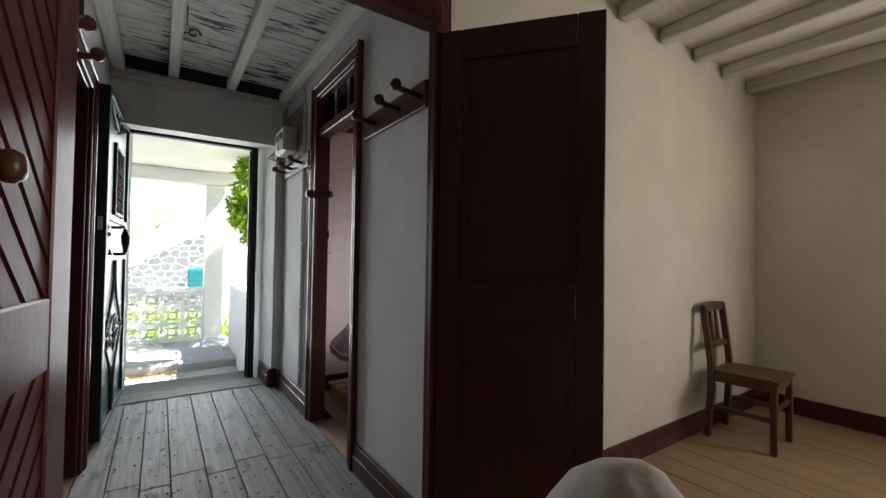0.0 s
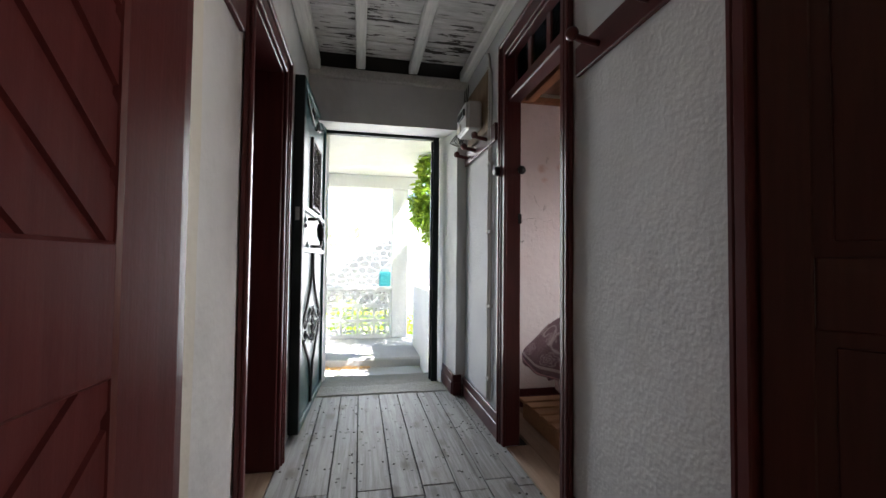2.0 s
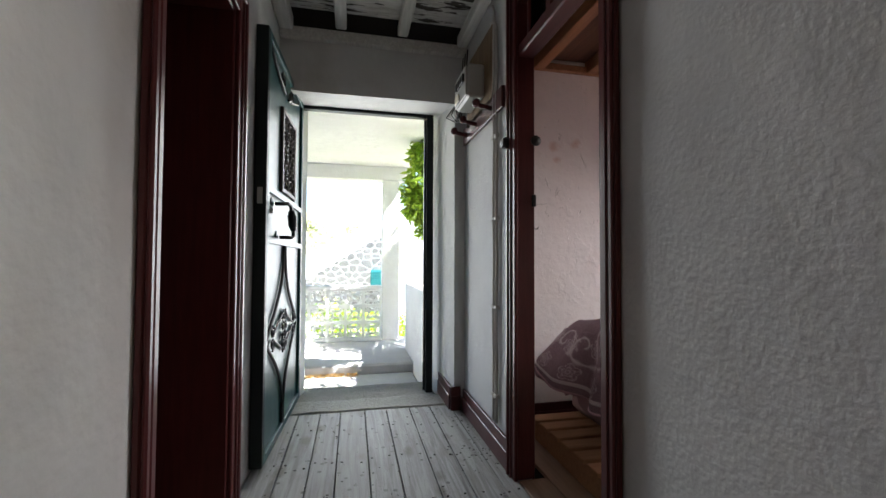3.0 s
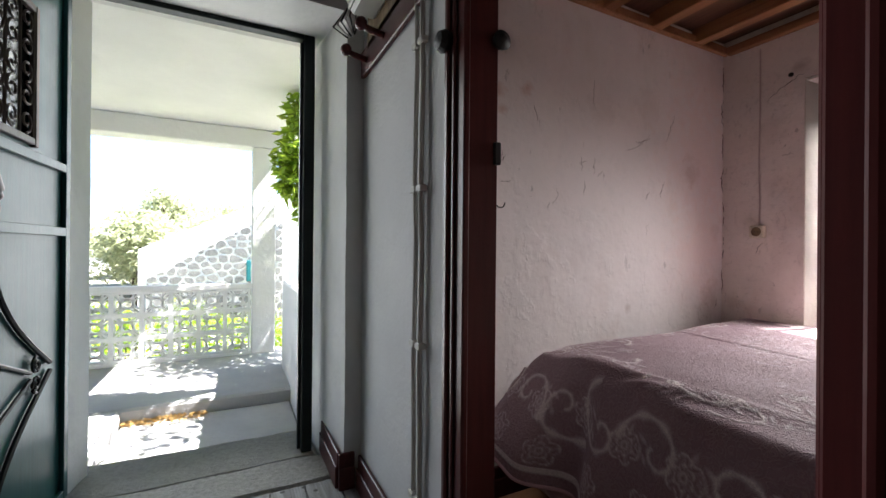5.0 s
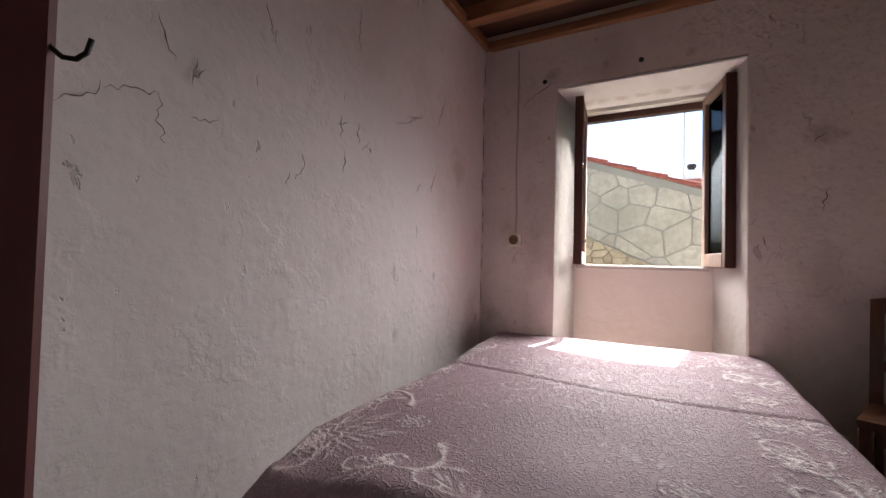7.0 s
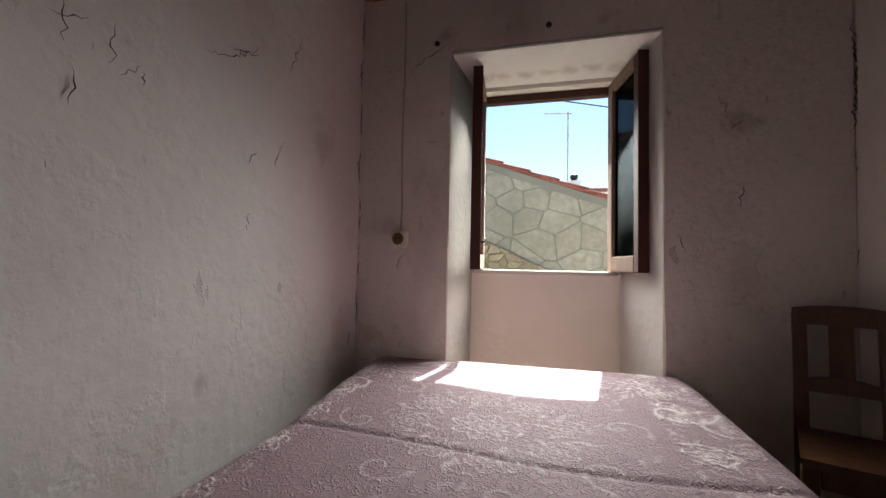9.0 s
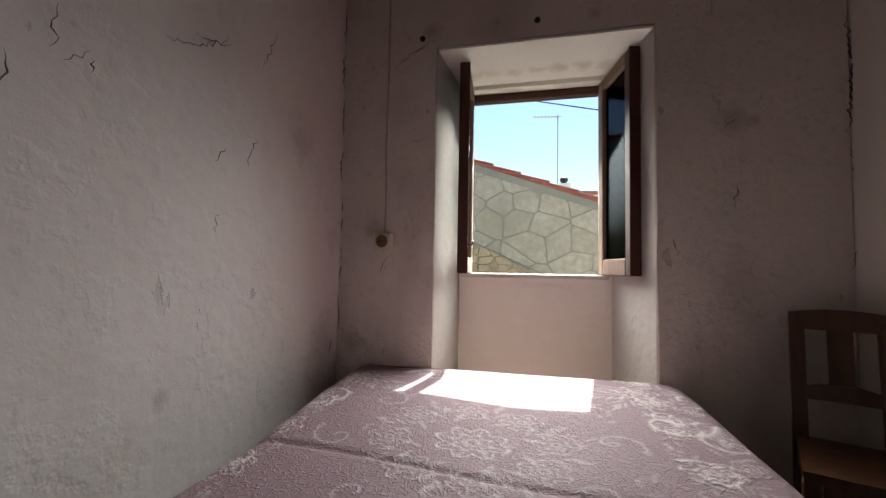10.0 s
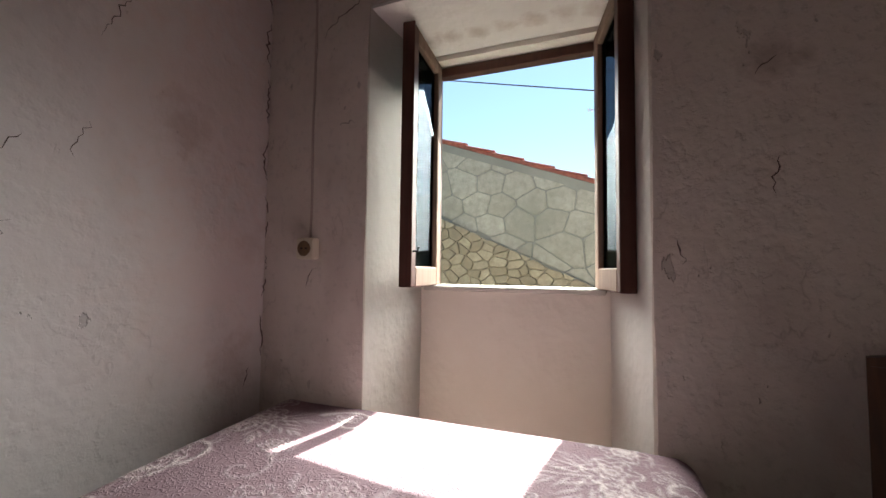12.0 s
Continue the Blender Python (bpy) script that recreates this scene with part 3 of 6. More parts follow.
slab("ceiling_room", (-3.45, 4.5, -2.85, 2.578, 2.64, 2.72), M_JOISTW, "white-painted board ceiling of the first room", "ceiling")
for k in range(17):
    x = -3.0 + 0.44 * k
    slab("ceiling_room_joist", (x, x + 0.09, -2.6, 2.07 if x < -0.1 else 2.23, 2.55, 2.638), M_JOISTW, "white-painted ceiling joist", "joist", 0.008)

# floors: dark bed under the boards
slab("floor_base_corridor", (-0.19, 1.06, 2.24, 4.85, -0.10, -0.022), M_SHADE_DIRT, "dark gap under the floor boards", "floor")
slab("floor_base_room", (-3.2, 4.25, -2.6, 2.238, -0.10, -0.022), M_SHADE_DIRT, "dark gap under the floor boards", "floor")
slab("floor_base_bedroom", (1.062, 3.6, 2.58, 4.41, -0.10, -0.022), M_SHADE_DIRT, "dark gap under the floor boards", "floor")
slab("floor_left_room", (-3.2, -0.192, 2.4, 4.75, -0.10, -0.003), M_BEDB, "wooden floor of the dark side room", "floor")
rough_slab("doorstep_stone", (-0.18, 0.975, 4.858, 5.12, -0.16, 0.004), M_THRESH, "worn grey granite doorstep", "doorstep")
rough_slab("doorstep_stone_outer", (-0.18, 0.94, 5.13, 5.51, -0.30, -0.012), M_THRESH, "worn grey granite outer doorstep", "doorstep")

# ---- doors and frames ----


def casing(parent, axis, t0, t1, u0, u1, ztop, w, face_t, material, far_jamb=True):
    """Lining of an opening: two jambs and a head, plus a moulded architrave proud of the wall at face_t."""
    def bx(ta, tb, ua, ub, za, zb, bev=0.004):
        return boxes((ta, tb, ua, ub, za, zb), bevel=bev) if axis == "x" else boxes((ua, ub, ta, tb, za, zb), bevel=bev)
    part("jamb", bx(t0, t1, u0, u0 + 0.03, 0, ztop), material, parent)
    if far_jamb:
        part("jamb", bx(t0, t1, u1 - 0.03, u1, 0, ztop), material, parent)
    part("head", bx(t0, t1, u0 + 0.03, u1 - 0.03, ztop - 0.03, ztop), material, parent)
    d = -1 if face_t == t0 else 1
    for u in (u0 - w + 0.02, u1 - 0.02):
        a = bx(min(face_t, face_t + d * 0.018), max(face_t, face_t + d * 0.018), u, u + w, 0, ztop + w - 0.02)
        arch = part("architrave", a, material, parent)
        out = u + w - 0.022 if u > u0 else u
        part("bead", bx(min(face_t + d * 0.018, face_t + d * 0.032), max(face_t + d * 0.018, face_t + d * 0.032), out, out + 0.022, 0, ztop + w - 0.02, 0.005), material, arch)
        mid = u + w * 0.45
        part("bead", bx(min(face_t + d * 0.018, face_t + d * 0.026), max(face_t + d * 0.018, face_t + d * 0.026), mid, mid + 0.014, 0, ztop + w - 0.04, 0.004), material, arch)
    arch = part("architrave", bx(min(face_t, face_t + d * 0.018), max(face_t, face_t + d * 0.018), u0 + 0.021, u1 - 0.021, ztop - 0.02, ztop + w - 0.02), material, parent)
    part("bead", bx(min(face_t + d * 0.018, face_t + d * 0.032), max(face_t + d * 0.018, face_t + d * 0.032), u0 - w + 0.043, u1 + w - 0.043, ztop + w - 0.042, ztop + w - 0.02, 0.005), material, arch)


bd = thing("door_1", pose(0, 0, 0), "oxblood-painted bedroom door frame with a glazed transom", "door frame", kind="structure")
casing(bd, "x", 1.055, 1.144, 3.06, 3.79, 2.31, 0.085, 1.055, M_RED, False)
part("jamb", boxes((1.055, 1.144, 3.783, 3.789, 0.0, 2.31), bevel=0.002), M_RED, bd)
part("head", boxes((1.056, 1.143, 3.761, 3.782, 2.281, 2.309)), M_RED_X, bd)
part("architrave", boxes((1.1365, 1.15, 3.792, 3.87, 0.0, 2.38), bevel=0.004), M_RED, bd)
part("architrave", boxes((1.1365, 1.15, 2.985, 3.058, 0.0, 2.38), bevel=0.004), M_RED, bd)
part("transom_bar", boxes((1.06, 1.143, 3.09, 3.782, 2.015, 2.075), bevel=0.006), M_RED_X, bd)
for k in range(4):
    yk = 3.09 + 0.67 * k / 3
    part("transom_mullion", boxes((1.095, 1.12, yk - 0.022 + (0.022 if k == 0 else 0) - (0.0), yk + (0.022 if k < 3 else 0.0), 2.075, 2.28), bevel=0.003), M_RED, bd)
for k in range(3):
    yk = 3.09 + 0.67 * k / 3
    pane = part("pane", boxes((1.105, 1.109, yk + 0.023, yk + 0.2, 2.076, 2.279)), M_GLASS, bd, "clear transom pane")
    pane.visible_shadow = False
part("latch_keeper", boxes((1.13, 1.150, 3.773, 3.785, 1.292, 1.35), bevel=0.003), M_BLACK, bd, "black iron latch keeper")
bm = bmesh.new()
tube(bm, [(1.141, 3.789, 1.199), (1.144, 3.786, 1.190), (1.148, 3.780, 1.184), (1.152, 3.773, 1.183), (1.155, 3.768, 1.187), (1.156, 3.765, 1.195)], 0.0016, 8)
part("wire_hook", bm, M_BLACK, bd, "small bent iron hook")
bm = bmesh.new()
lathe(bm, [(0.006, 0), (0.026, 0.004), (0.030, 0.02), (0.022, 0.035), (0.006, 0.038)], 14)
bmesh.ops.rotate(bm, verts=bm.verts, cent=(0, 0, 0), matrix=Matrix.Rotation(radians(-90), 3, "Y"))
bmesh.ops.translate(bm, verts=bm.verts, vec=(1.035, 3.845, 1.61))
part("latch_knob", bm, M_BLACK, bd, "black iron knob")
bm = bmesh.new()
lathe(bm, [(0.006, 0), (0.022, 0.004), (0.026, 0.016), (0.006, 0.028)], 14)
bmesh.ops.rotate(bm, verts=bm.verts, cent=(0, 0, 0), matrix=Matrix.Rotation(radians(90), 3, "X"))
bmesh.ops.translate(bm, verts=bm.verts, vec=(1.146, 3.784, 1.61))
part("latch_knob", bm, M_BLACK, bd, "black iron knob")

ld = thing("door_2", pose(0, 0, 0), "oxblood-painted door frame of the dark side room", "door frame", kind="structure")
casing(ld, "x", -0.45, -0.185, 3.04, 3.74, 2.06, 0.085, -0.185, M_RED)
part("door_leaf", boxes((-0.47, -0.43, 3.075, 3.70, 0.02, 2.025), bevel=0.003), M_BROWN, ld, "dark brown closed door leaf")

pf = thing("door_3", pose(0, 0, 0), "oxblood-painted frame of the double doors with a transom", "door frame", kind="structure")
part("jamb", boxes((1.022, 1.10, 2.205, 2.238, -0.0, 2.44), (1.022, 1.058, 2.238, 2.256, 0.0, 2.44), bevel=0.004), M_RED, pf)
part("jamb", boxes((-0.111, -0.062, 2.10, 2.22, 0.0, 2.44), bevel=0.005), M_RED, pf)
part("head", boxes((-0.061, 1.021, 2.15, 2.235, 2.06, 2.15), bevel=0.006), M_RED_X, pf)
part("head", boxes((-0.061, 1.021, 2.15, 2.235, 2.40, 2.44), bevel=0.004), M_RED_X, pf)
for k in (1, 2):
    part("transom_mullion", boxes((-0.035 + 0.352 * k - 0.015, -0.035 + 0.352 * k + 0.015, 2.17, 2.20, 2.15, 2.40), bevel=0.003), M_RED, pf)
for k in range(3):
    part("pane", boxes((-0.034 + 0.352 * k + (0.016 if k else 0), -0.034 + 0.352 * (k + 1) - 0.018, 2.183, 2.187, 2.152, 2.398)), M_GLASS, pf, "clear transom pane")


def groove_panel(x0, x1, z0, z1, fan, t):
    """A field of slanting boards with V joints, as thin raised strips clipped to the panel."""
    bm = boxes((x0, x1, -t * 0.5, t * 0.5, z0, z1))
    spacing, w = 0.064, 0.050
    dx, dz = (0.735, 0.678) if fan > 0 else (0.735, -0.678)
    n = Vector((-dz, dx))
    proj = [n.dot(Vector(c)) for c in ((x0, z0), (x1, z0), (x0, z1), (x1, z1))]
    q = min(proj)
    while q < max(proj):
        poly = [Vector((x0, z0)), Vector((x1, z0)), Vector((x1, z1)), Vector((x0, z1))]
        for lo, sgn in ((q, 1), (q + w, -1)):
            out = []
            for a, b in zip(poly, poly[1:] + poly[:1]):
                da, db = sgn * (n.dot(a) - lo), sgn * (n.dot(b) - lo)
                if da >= 0:
                    out.append(a)
                if da * db < 0:
                    out.append(a + (b - a) * (da / (da - db)))
            poly = out
            if len(poly) < 3:
                break
        if len(poly) >= 3:
            c = sum(poly, Vector((0, 0))) / len(poly)
            for side in (1, -1):
                base = [bm.verts.new((p.x, side * t * 0.5, p.y)) for p in poly]
                top = [bm.verts.new((c.x + (p.x - c.x) * 0.97, side * (t * 0.5 + 0.006), c.y + (p.y - c.y) * 0.97)) for p in poly]
                for k in range(len(poly)):
                    j = (k + 1) % len(poly)
                    bm.faces.new((base[k], base[j], top[j], top[k]))
                bm.faces.new(top)
        q += spacing
    bmesh.ops.recalc_face_normals(bm, faces=bm.faces)
    return bm


def door_leaf(name, m, width, height, material, label, slanted):
    """A framed leaf; x from the hinge, z up. Two stiles, three rails and two fields."""
    d = thing(name, m, label, "door")
    s, t = 0.125 if slanted else 0.085, 0.038
    lock = 0.12 if slanted else 0.095
    part("stile", boxes((0, s, -t / 2, t / 2, 0, height), bevel=0.004), material, d)
    part("stile", boxes((width - lock, width, -t / 2, t / 2, 0, height), bevel=0.004), material, d)
    rails = [(0, 0.20), (0.92, 1.065), (height - 0.12, height)]
    for a, b in rails:
        part("rail", boxes((s + 0.001, width - lock - 0.001, -t / 2 + 0.001, t / 2 - 0.001, a, b), bevel=0.004), material, d)
    for k, (a, b) in enumerate(((0.20, 0.92), (1.065, height - 0.12))):
        if slanted:
            part("panel", groove_panel(s - 0.004, width - lock + 0.004, a - 0.004, b + 0.004, 1 if k else -1, 0.012), material, d, "field of slanting grooved boards")
        else:
            part("panel", boxes((s - 0.004, width - lock + 0.004, -0.008, 0.008, a - 0.004, b + 0.004), (s + 0.03, width - lock - 0.03, -0.013, 0.013, a + 0.03, b - 0.03), bevel=0.003), material, d)
    for z in (0.25, height - 0.3):
        bm = bmesh.new()
        tube(bm, [(-0.004, 0.018, z - 0.05), (-0.004, 0.018, z + 0.05)], 0.008, 8)
        part("hinge", bm, M_BLACK, d, "iron hinge")
    return d


leaf_a = door_leaf("door_leaf", pose(-0.039, 2.089, 0.012, 0, 0, -95.2), 0.53, 2.045, M_RED, "oxblood double-door leaf with slanting boards, standing open", True)
bm = bmesh.new()
lathe(bm, [(0.020, 0), (0.017, 0.012), (0.011, 0.02), (0.012, 0.045), (0.024, 0.052), (0.033, 0.066), (0.034, 0.082), (0.026, 0.096), (0.008, 0.102)], 22)
bmesh.ops.rotate(bm, verts=bm.verts, cent=(0, 0, 0), matrix=Matrix.Rotation(radians(-90), 3, "X"))
bmesh.ops.scale(bm, verts=bm.verts, vec=(0.66, 0.62, 0.66))
bmesh.ops.translate(bm, verts=bm.verts, vec=(0.486, 0.019, 1.265))
part("knob", bm, M_CHAIR, leaf_a, "turned varnished wooden knob", True)
part("rim_lock", boxes((0.41, 0.529, -0.052, -0.0195, 1.12, 1.33), bevel=0.004), M_BLACK, leaf_a, "black iron rim lock on the back")
plate = part("keyhole_plate", boxes((0.463, 0.485, 0.019, 0.0205, 1.158, 1.208), bevel=0.001), M_BROWN, leaf_a, "painted-over keyhole plate")
part("keyhole", boxes((0.4715, 0.4765, 0.0206, 0.0212, 1.168, 1.192)), M_BLACK, plate)
for dx, dz in ((0.4655, 1.161), (0.4825, 1.161), (0.4655, 1.205), (0.4825, 1.205)):
    part("screw", boxes((dx - 0.0012, dx + 0.0012, 0.0206, 0.0215, dz - 0.0012, dz + 0.0012)), M_BLACK, plate)
leaf_b = door_leaf("door_leaf", pose(1.055, 2.205, 0.012, 0, 0, -50.8), 0.61, 2.045, M_BROWN, "dark brown panelled double-door leaf, standing open", False)

# ---- the iron front door ----
fd = thing("door_4", pose(0, 0, 0), "black-green iron frame of the front door", "door frame", kind="structure")
part("jamb", boxes((0.862, 0.915, 5.18, 5.24, -0.01, 2.232), bevel=0.004), M_IRONF, fd)
part("jamb", boxes((-0.150, -0.104, 5.18, 5.24, -0.01, 2.232), bevel=0.004), M_IRONF, fd)
part("head", boxes((-0.103, 0.861, 5.18, 5.24, 2.178, 2.232), bevel=0.004), M_IRONF, fd)
part("rebate", boxes((0.845, 0.86, 5.215, 5.24, 0.0, 2.17)), M_IRONF, fd)

IRON = thing("iron_door", pose(-0.112, 5.160, 0.025, 0, 0, -92.4), "dark green iron entrance door with scrollwork, standing open", "door")
W, HH = 1.045, 2.17
part("sheet", boxes((0.0, W, -0.012, 0.012, 0, 1.43), (0.0, 0.29, -0.012, 0.012, 1.43, HH), (0.69, W, -0.012, 0.012, 1.43, HH), (0.29, 0.69, -0.012, 0.012, 1.89, HH)), M_IRON, IRON)
for a, b, c, d in ((0, 0.04, 0, HH), (W - 0.04, W, 0, HH), (0.04, W - 0.04, 0, 0.04), (0.04, W - 0.04, HH - 0.04, HH), (0.04, W - 0.04, 1.09, 1.125), (0.04, W - 0.04, 1.352, 1.385)):
    part("frame_bar", boxes((a, b, 0.0125, 0.030, c, d), bevel=0.002), M_IRON, IRON)
part("edge_strip", boxes((W, W + 0.03, -0.03, 0.03, 0, HH), bevel=0.003), M_IRONF, IRON)
part("lock_plate", boxes((W + 0.0305, W + 0.033, -0.012, 0.012, 1.28, 1.36)), M_ZINC, IRON, "dull steel lock plate")
grille = None
for a, b, c, d in ((0.28, 0.305, 1.40, 1.90), (0.675, 0.70, 1.40, 1.90), (0.306, 0.674, 1.405, 1.43), (0.306, 0.674, 1.875, 1.90)):
    grille = part("grille_frame", boxes((a, b, 0.010, 0.030, c, d), bevel=0.003), M_RUST, IRON)
pane = part("pane", boxes((0.29, 0.69, -0.003, 0.003, 1.43, 1.89)), mat("dusty_dark_glass", (0.02, 0.024, 0.024), 0.25), IRON, "dusty dark glass behind the grille")


def scroll(bm, cx, cz, r, turns, start, y, thick=0.006, flip=1):
    pts = []
    n = int(14 * turns)
    for k in range(n + 1):
        f = k / n
        a = start + flip * f * turns * math.tau
        rr = r * (1 - 0.75 * f)
        pts.append((cx + rr * math.cos(a), y, cz + rr * math.sin(a)))
    tube(bm, pts, thick, 6)


for i in range(4):
    for j in range(5):
        bm = bmesh.new()
        cx, cz = 0.352 + 0.092 * i, 1.478 + 0.088 * j
        scroll(bm, cx, cz, 0.040, 1.2, 1.57 if j % 2 else -1.57, 0.022, 0.0045, 1 if (i + j) % 2 else -1)
        part("grille_ring", bm, M_RUST, grille)
for i in range(5):
    bm = bmesh.new()
    x = 0.306 + 0.092 * i
    tube(bm, [(x, 0.022, 1.43), (x, 0.022, 1.875)], 0.005, 6)
    part("grille_bar", bm, M_RUST, grille)


def bar_curve(pts, r=0.008):
    bm = bmesh.new()
    tube(bm, [(x, 0.022, z) for x, z in pts], r, 6)
    return bm


def bow(p0, p1, bend, n=14):
    out = []
    for k in range(n + 1):
        f = k / n
        x = p0[0] + (p1[0] - p0[0]) * f
        z = p0[1] + (p1[1] - p0[1]) * f
        out.append((x + bend * math.sin(f * math.pi), z))
    return out


CX = 0.575
for sx in (-1, 1):
    part("lower_scroll_bar", bar_curve(bow((CX + sx * 0.012, 1.09), (CX + sx * 0.42, 0.60), -sx * 0.115), 0.009), M_BLACK, IRON)
    part("lower_scroll_bar", bar_curve(bow((CX + sx * 0.42, 0.57), (CX + sx * 0.012, 0.03), -sx * 0.14), 0.009), M_BLACK, IRON)
DW, DH, DZ = 0.27, 0.105, 0.585
for sx in (-1, 1):
    for sz in (-1, 1):
        part("diamond_bar", bar_curve([(CX + sx * DW, DZ + sz * 0.012), (CX + sx * 0.035, DZ + sz * DH)], 0.007), M_BLACK, IRON)
        for cx, cz, r in ((CX + sx * 0.036, DZ + sz * 0.088, 0.034), (CX + sx * 0.034, DZ + sz * 0.026, 0.026), (CX + sx * (DW + 0.03), DZ + sz * 0.034, 0.032)):
            bm = bmesh.new()
            scroll(bm, cx, cz, r, 1.4, math.pi / 2 * sz, 0.026, 0.006, sx * sz)
            part("curl", bm, M_BLACK, IRON)
for sx in (-1, 1):
    part("upper_scroll_bar", bar_curve(bow((CX + sx * 0.05, 2.0), (CX + sx * 0.42, 2.12), sx * 0.05), 0.008), M_BLACK, IRON)
    bm = bmesh.new()
    scroll(bm, CX + sx * 0.12, 2.05, 0.05, 1.5, 0, 0.026, 0.006, sx)
    part("curl", bm, M_BLACK, IRON)
bm = bmesh.new()
tube(bm, [(0.885, 0.031, 1.305), (0.885, 0.075, 1.305), (0.86, 0.088, 1.312), (0.80, 0.092, 1.312), (0.775, 0.092, 1.300), (0.762, 0.092, 1.280)], 0.010, 10)
tube(bm, [(0.765, 0.092, 1.285), (0.760, 0.092, 1.277), (0.757, 0.092, 1.272), (0.752, 0.092, 1.262), (0.750, 0.092, 1.258), (0.715, 0.092, 1.200), (0.712, 0.092, 1.196), (0.706, 0.092, 1.186), (0.703, 0.092, 1.182), (0.698, 0.092, 1.172)], 0.01, 12,
     (0.012, 0.019, 0.019, 0.019, 0.025, 0.025, 0.019, 0.019, 0.019, 0.011))
tube(bm, [(0.698, 0.092, 1.175), (0.695, 0.092, 1.150), (0.702, 0.092, 1.138), (0.74, 0.088, 1.132), (0.765, 0.075, 1.132), (0.765, 0.031, 1.132)], 0.010, 10)
part("handle", bm, M_BLACK, IRON, "black wrought-iron pull handle", True)
for hx, hz in ((0.885, 1.305), (0.765, 1.132)):
    bm = bmesh.new()
    lathe(bm, [(0.036, 0), (0.034, 0.005), (0.016, 0.009), (0.012, 0.012)], 16)
    bmesh.ops.rotate(bm, verts=bm.verts, cent=(0, 0, 0), matrix=Matrix.Rotation(radians(-90), 3, "X"))
    bmesh.ops.translate(bm, verts=bm.verts, vec=(hx, 0.0125, hz))
    part("rosette", bm, M_IRON, IRON)
bm = bmesh.new()
lathe(bm, [(0.03, 0), (0.028, 0.006), (0.016, 0.012), (0.012, 0.03), (0.004, 0.032)], 16)
bmesh.ops.rotate(bm, verts=bm.verts, cent=(0, 0, 0), matrix=Matrix.Rotation(radians(-90), 3, "X"))
bmesh.ops.translate(bm, verts=bm.verts, vec=(0.985, 0.0125, 1.255))
part("lock_cylinder", bm, M_ZINC, IRON, "worn steel lock cylinder")

# ---- skirting ----


def skirting(name, axis, t, u0, u1, side, z1=0.15):
    a, b = (t, t + side * 0.016)
    c = t + side * 0.024
    d1 = (min(a, b), max(a, b), u0, u1, 0.0, z1) if axis == "x" else (u0, u1, min(a, b), max(a, b), 0.0, z1)
    lo, hi = min(b, c), max(b, c)
    d2 = (lo, hi, u0, u1, 0.0, z1 * 0.62) if axis == "x" else (u0, u1, lo, hi, 0.0, z1 * 0.62)
    tagged(part(name, boxes(d1, d2, bevel=0.003), M_RED_X), "oxblood-painted wooden skirting board", "skirting board", kind="structure")


skirting("baseboard_corridor_near", "x", 1.056, 2.295, 2.992, -1)
skirting("baseboard_corridor_far", "x", 1.056, 3.858, 4.72, -1)
skirting("baseboard_front", "y", 4.748, 0.96, 1.03, -1, 0.16)
skirting("baseboard_reveal", "x", 0.972, 4.755, 5.15, -1, 0.16)
skirting("baseboard_room_partition", "y", 2.236, 1.3, 4.24, -1, 0.13)
skirting("baseboard_room_east", "x", 4.248, -2.5, 2.21, -1, 0.13)
skirting("baseboard_bedroom", "y", 4.406, 1.2, 3.22, -1, 0.13)

# ---- window ----
wf = thing("window_1", pose(0, 0, 0), "brown wooden window frame in a whitewashed niche", "window", kind="structure")
part("window_frame", boxes((3.655, 3.70, 3.277, 3.31, 1.052, 1.963), bevel=0.003), M_SASH, wf)
part("window_frame", boxes((3.655, 3.70, 3.92, 3.953, 1.052, 1.963), bevel=0.003), M_SASH, wf)
part("window_frame", boxes((3.655, 3.70, 3.311, 3.919, 1.925, 1.963), bevel=0.003), M_SASH, wf)
part("window_sill", boxes((3.59, 3.73, 3.28, 3.95, 1.045, 1.066), bevel=0.004), M_SILL, wf, "weathered pale window sill")


def sash(m, sgn):
    s = thing("window_sash", m, "brown wooden casement sash with one pane, swung inwards", "window sash", "casement sashes")
    w, h, st, t = 0.335, 0.90, 0.048, 0.036
    for nm, d in (("stile", (0, st, 0, h)), ("stile", (w - st, w, 0, h)), ("rail", (st + 0.001, w - st - 0.001, 0, 0.07)), ("rail", (st + 0.001, w - st - 0.001, h - st, h))):
        part(nm, boxes((d[0], d[1], -t / 2, t / 2, d[2], d[3]), bevel=0.004), M_SASHIN if nm == "rail" or d[0] == 0 else M_SASH, s)
    part("inner_face", boxes((w, w + 0.006, -t / 2 - 0.004, t / 2 + 0.004, 0, h), bevel=0.002), M_SASH, s)
    p = part("pane", boxes((st - 0.004, w - st + 0.004, -0.0015, 0.0015, 0.066, h - st + 0.004)), M_GLASS, s, "dusty window pane")
    p.visible_shadow = False
    bm = bmesh.new()
    tube(bm, [(w - 0.02, sgn * t / 2, 0.12), (w - 0.01, sgn * (t / 2 + 0.02), 0.12), (w - 0.005, sgn * (t / 2 + 0.025), 0.135)], 0.004, 6)
    part("catch", bm, M_BLACK, s, "small iron window catch")
    return s


sash(pose(3.655, 3.925, 1.066, 0, 0, 185.5), 1)
sash(pose(3.655, 3.298, 1.066, 0, 0, 193.0), 1)

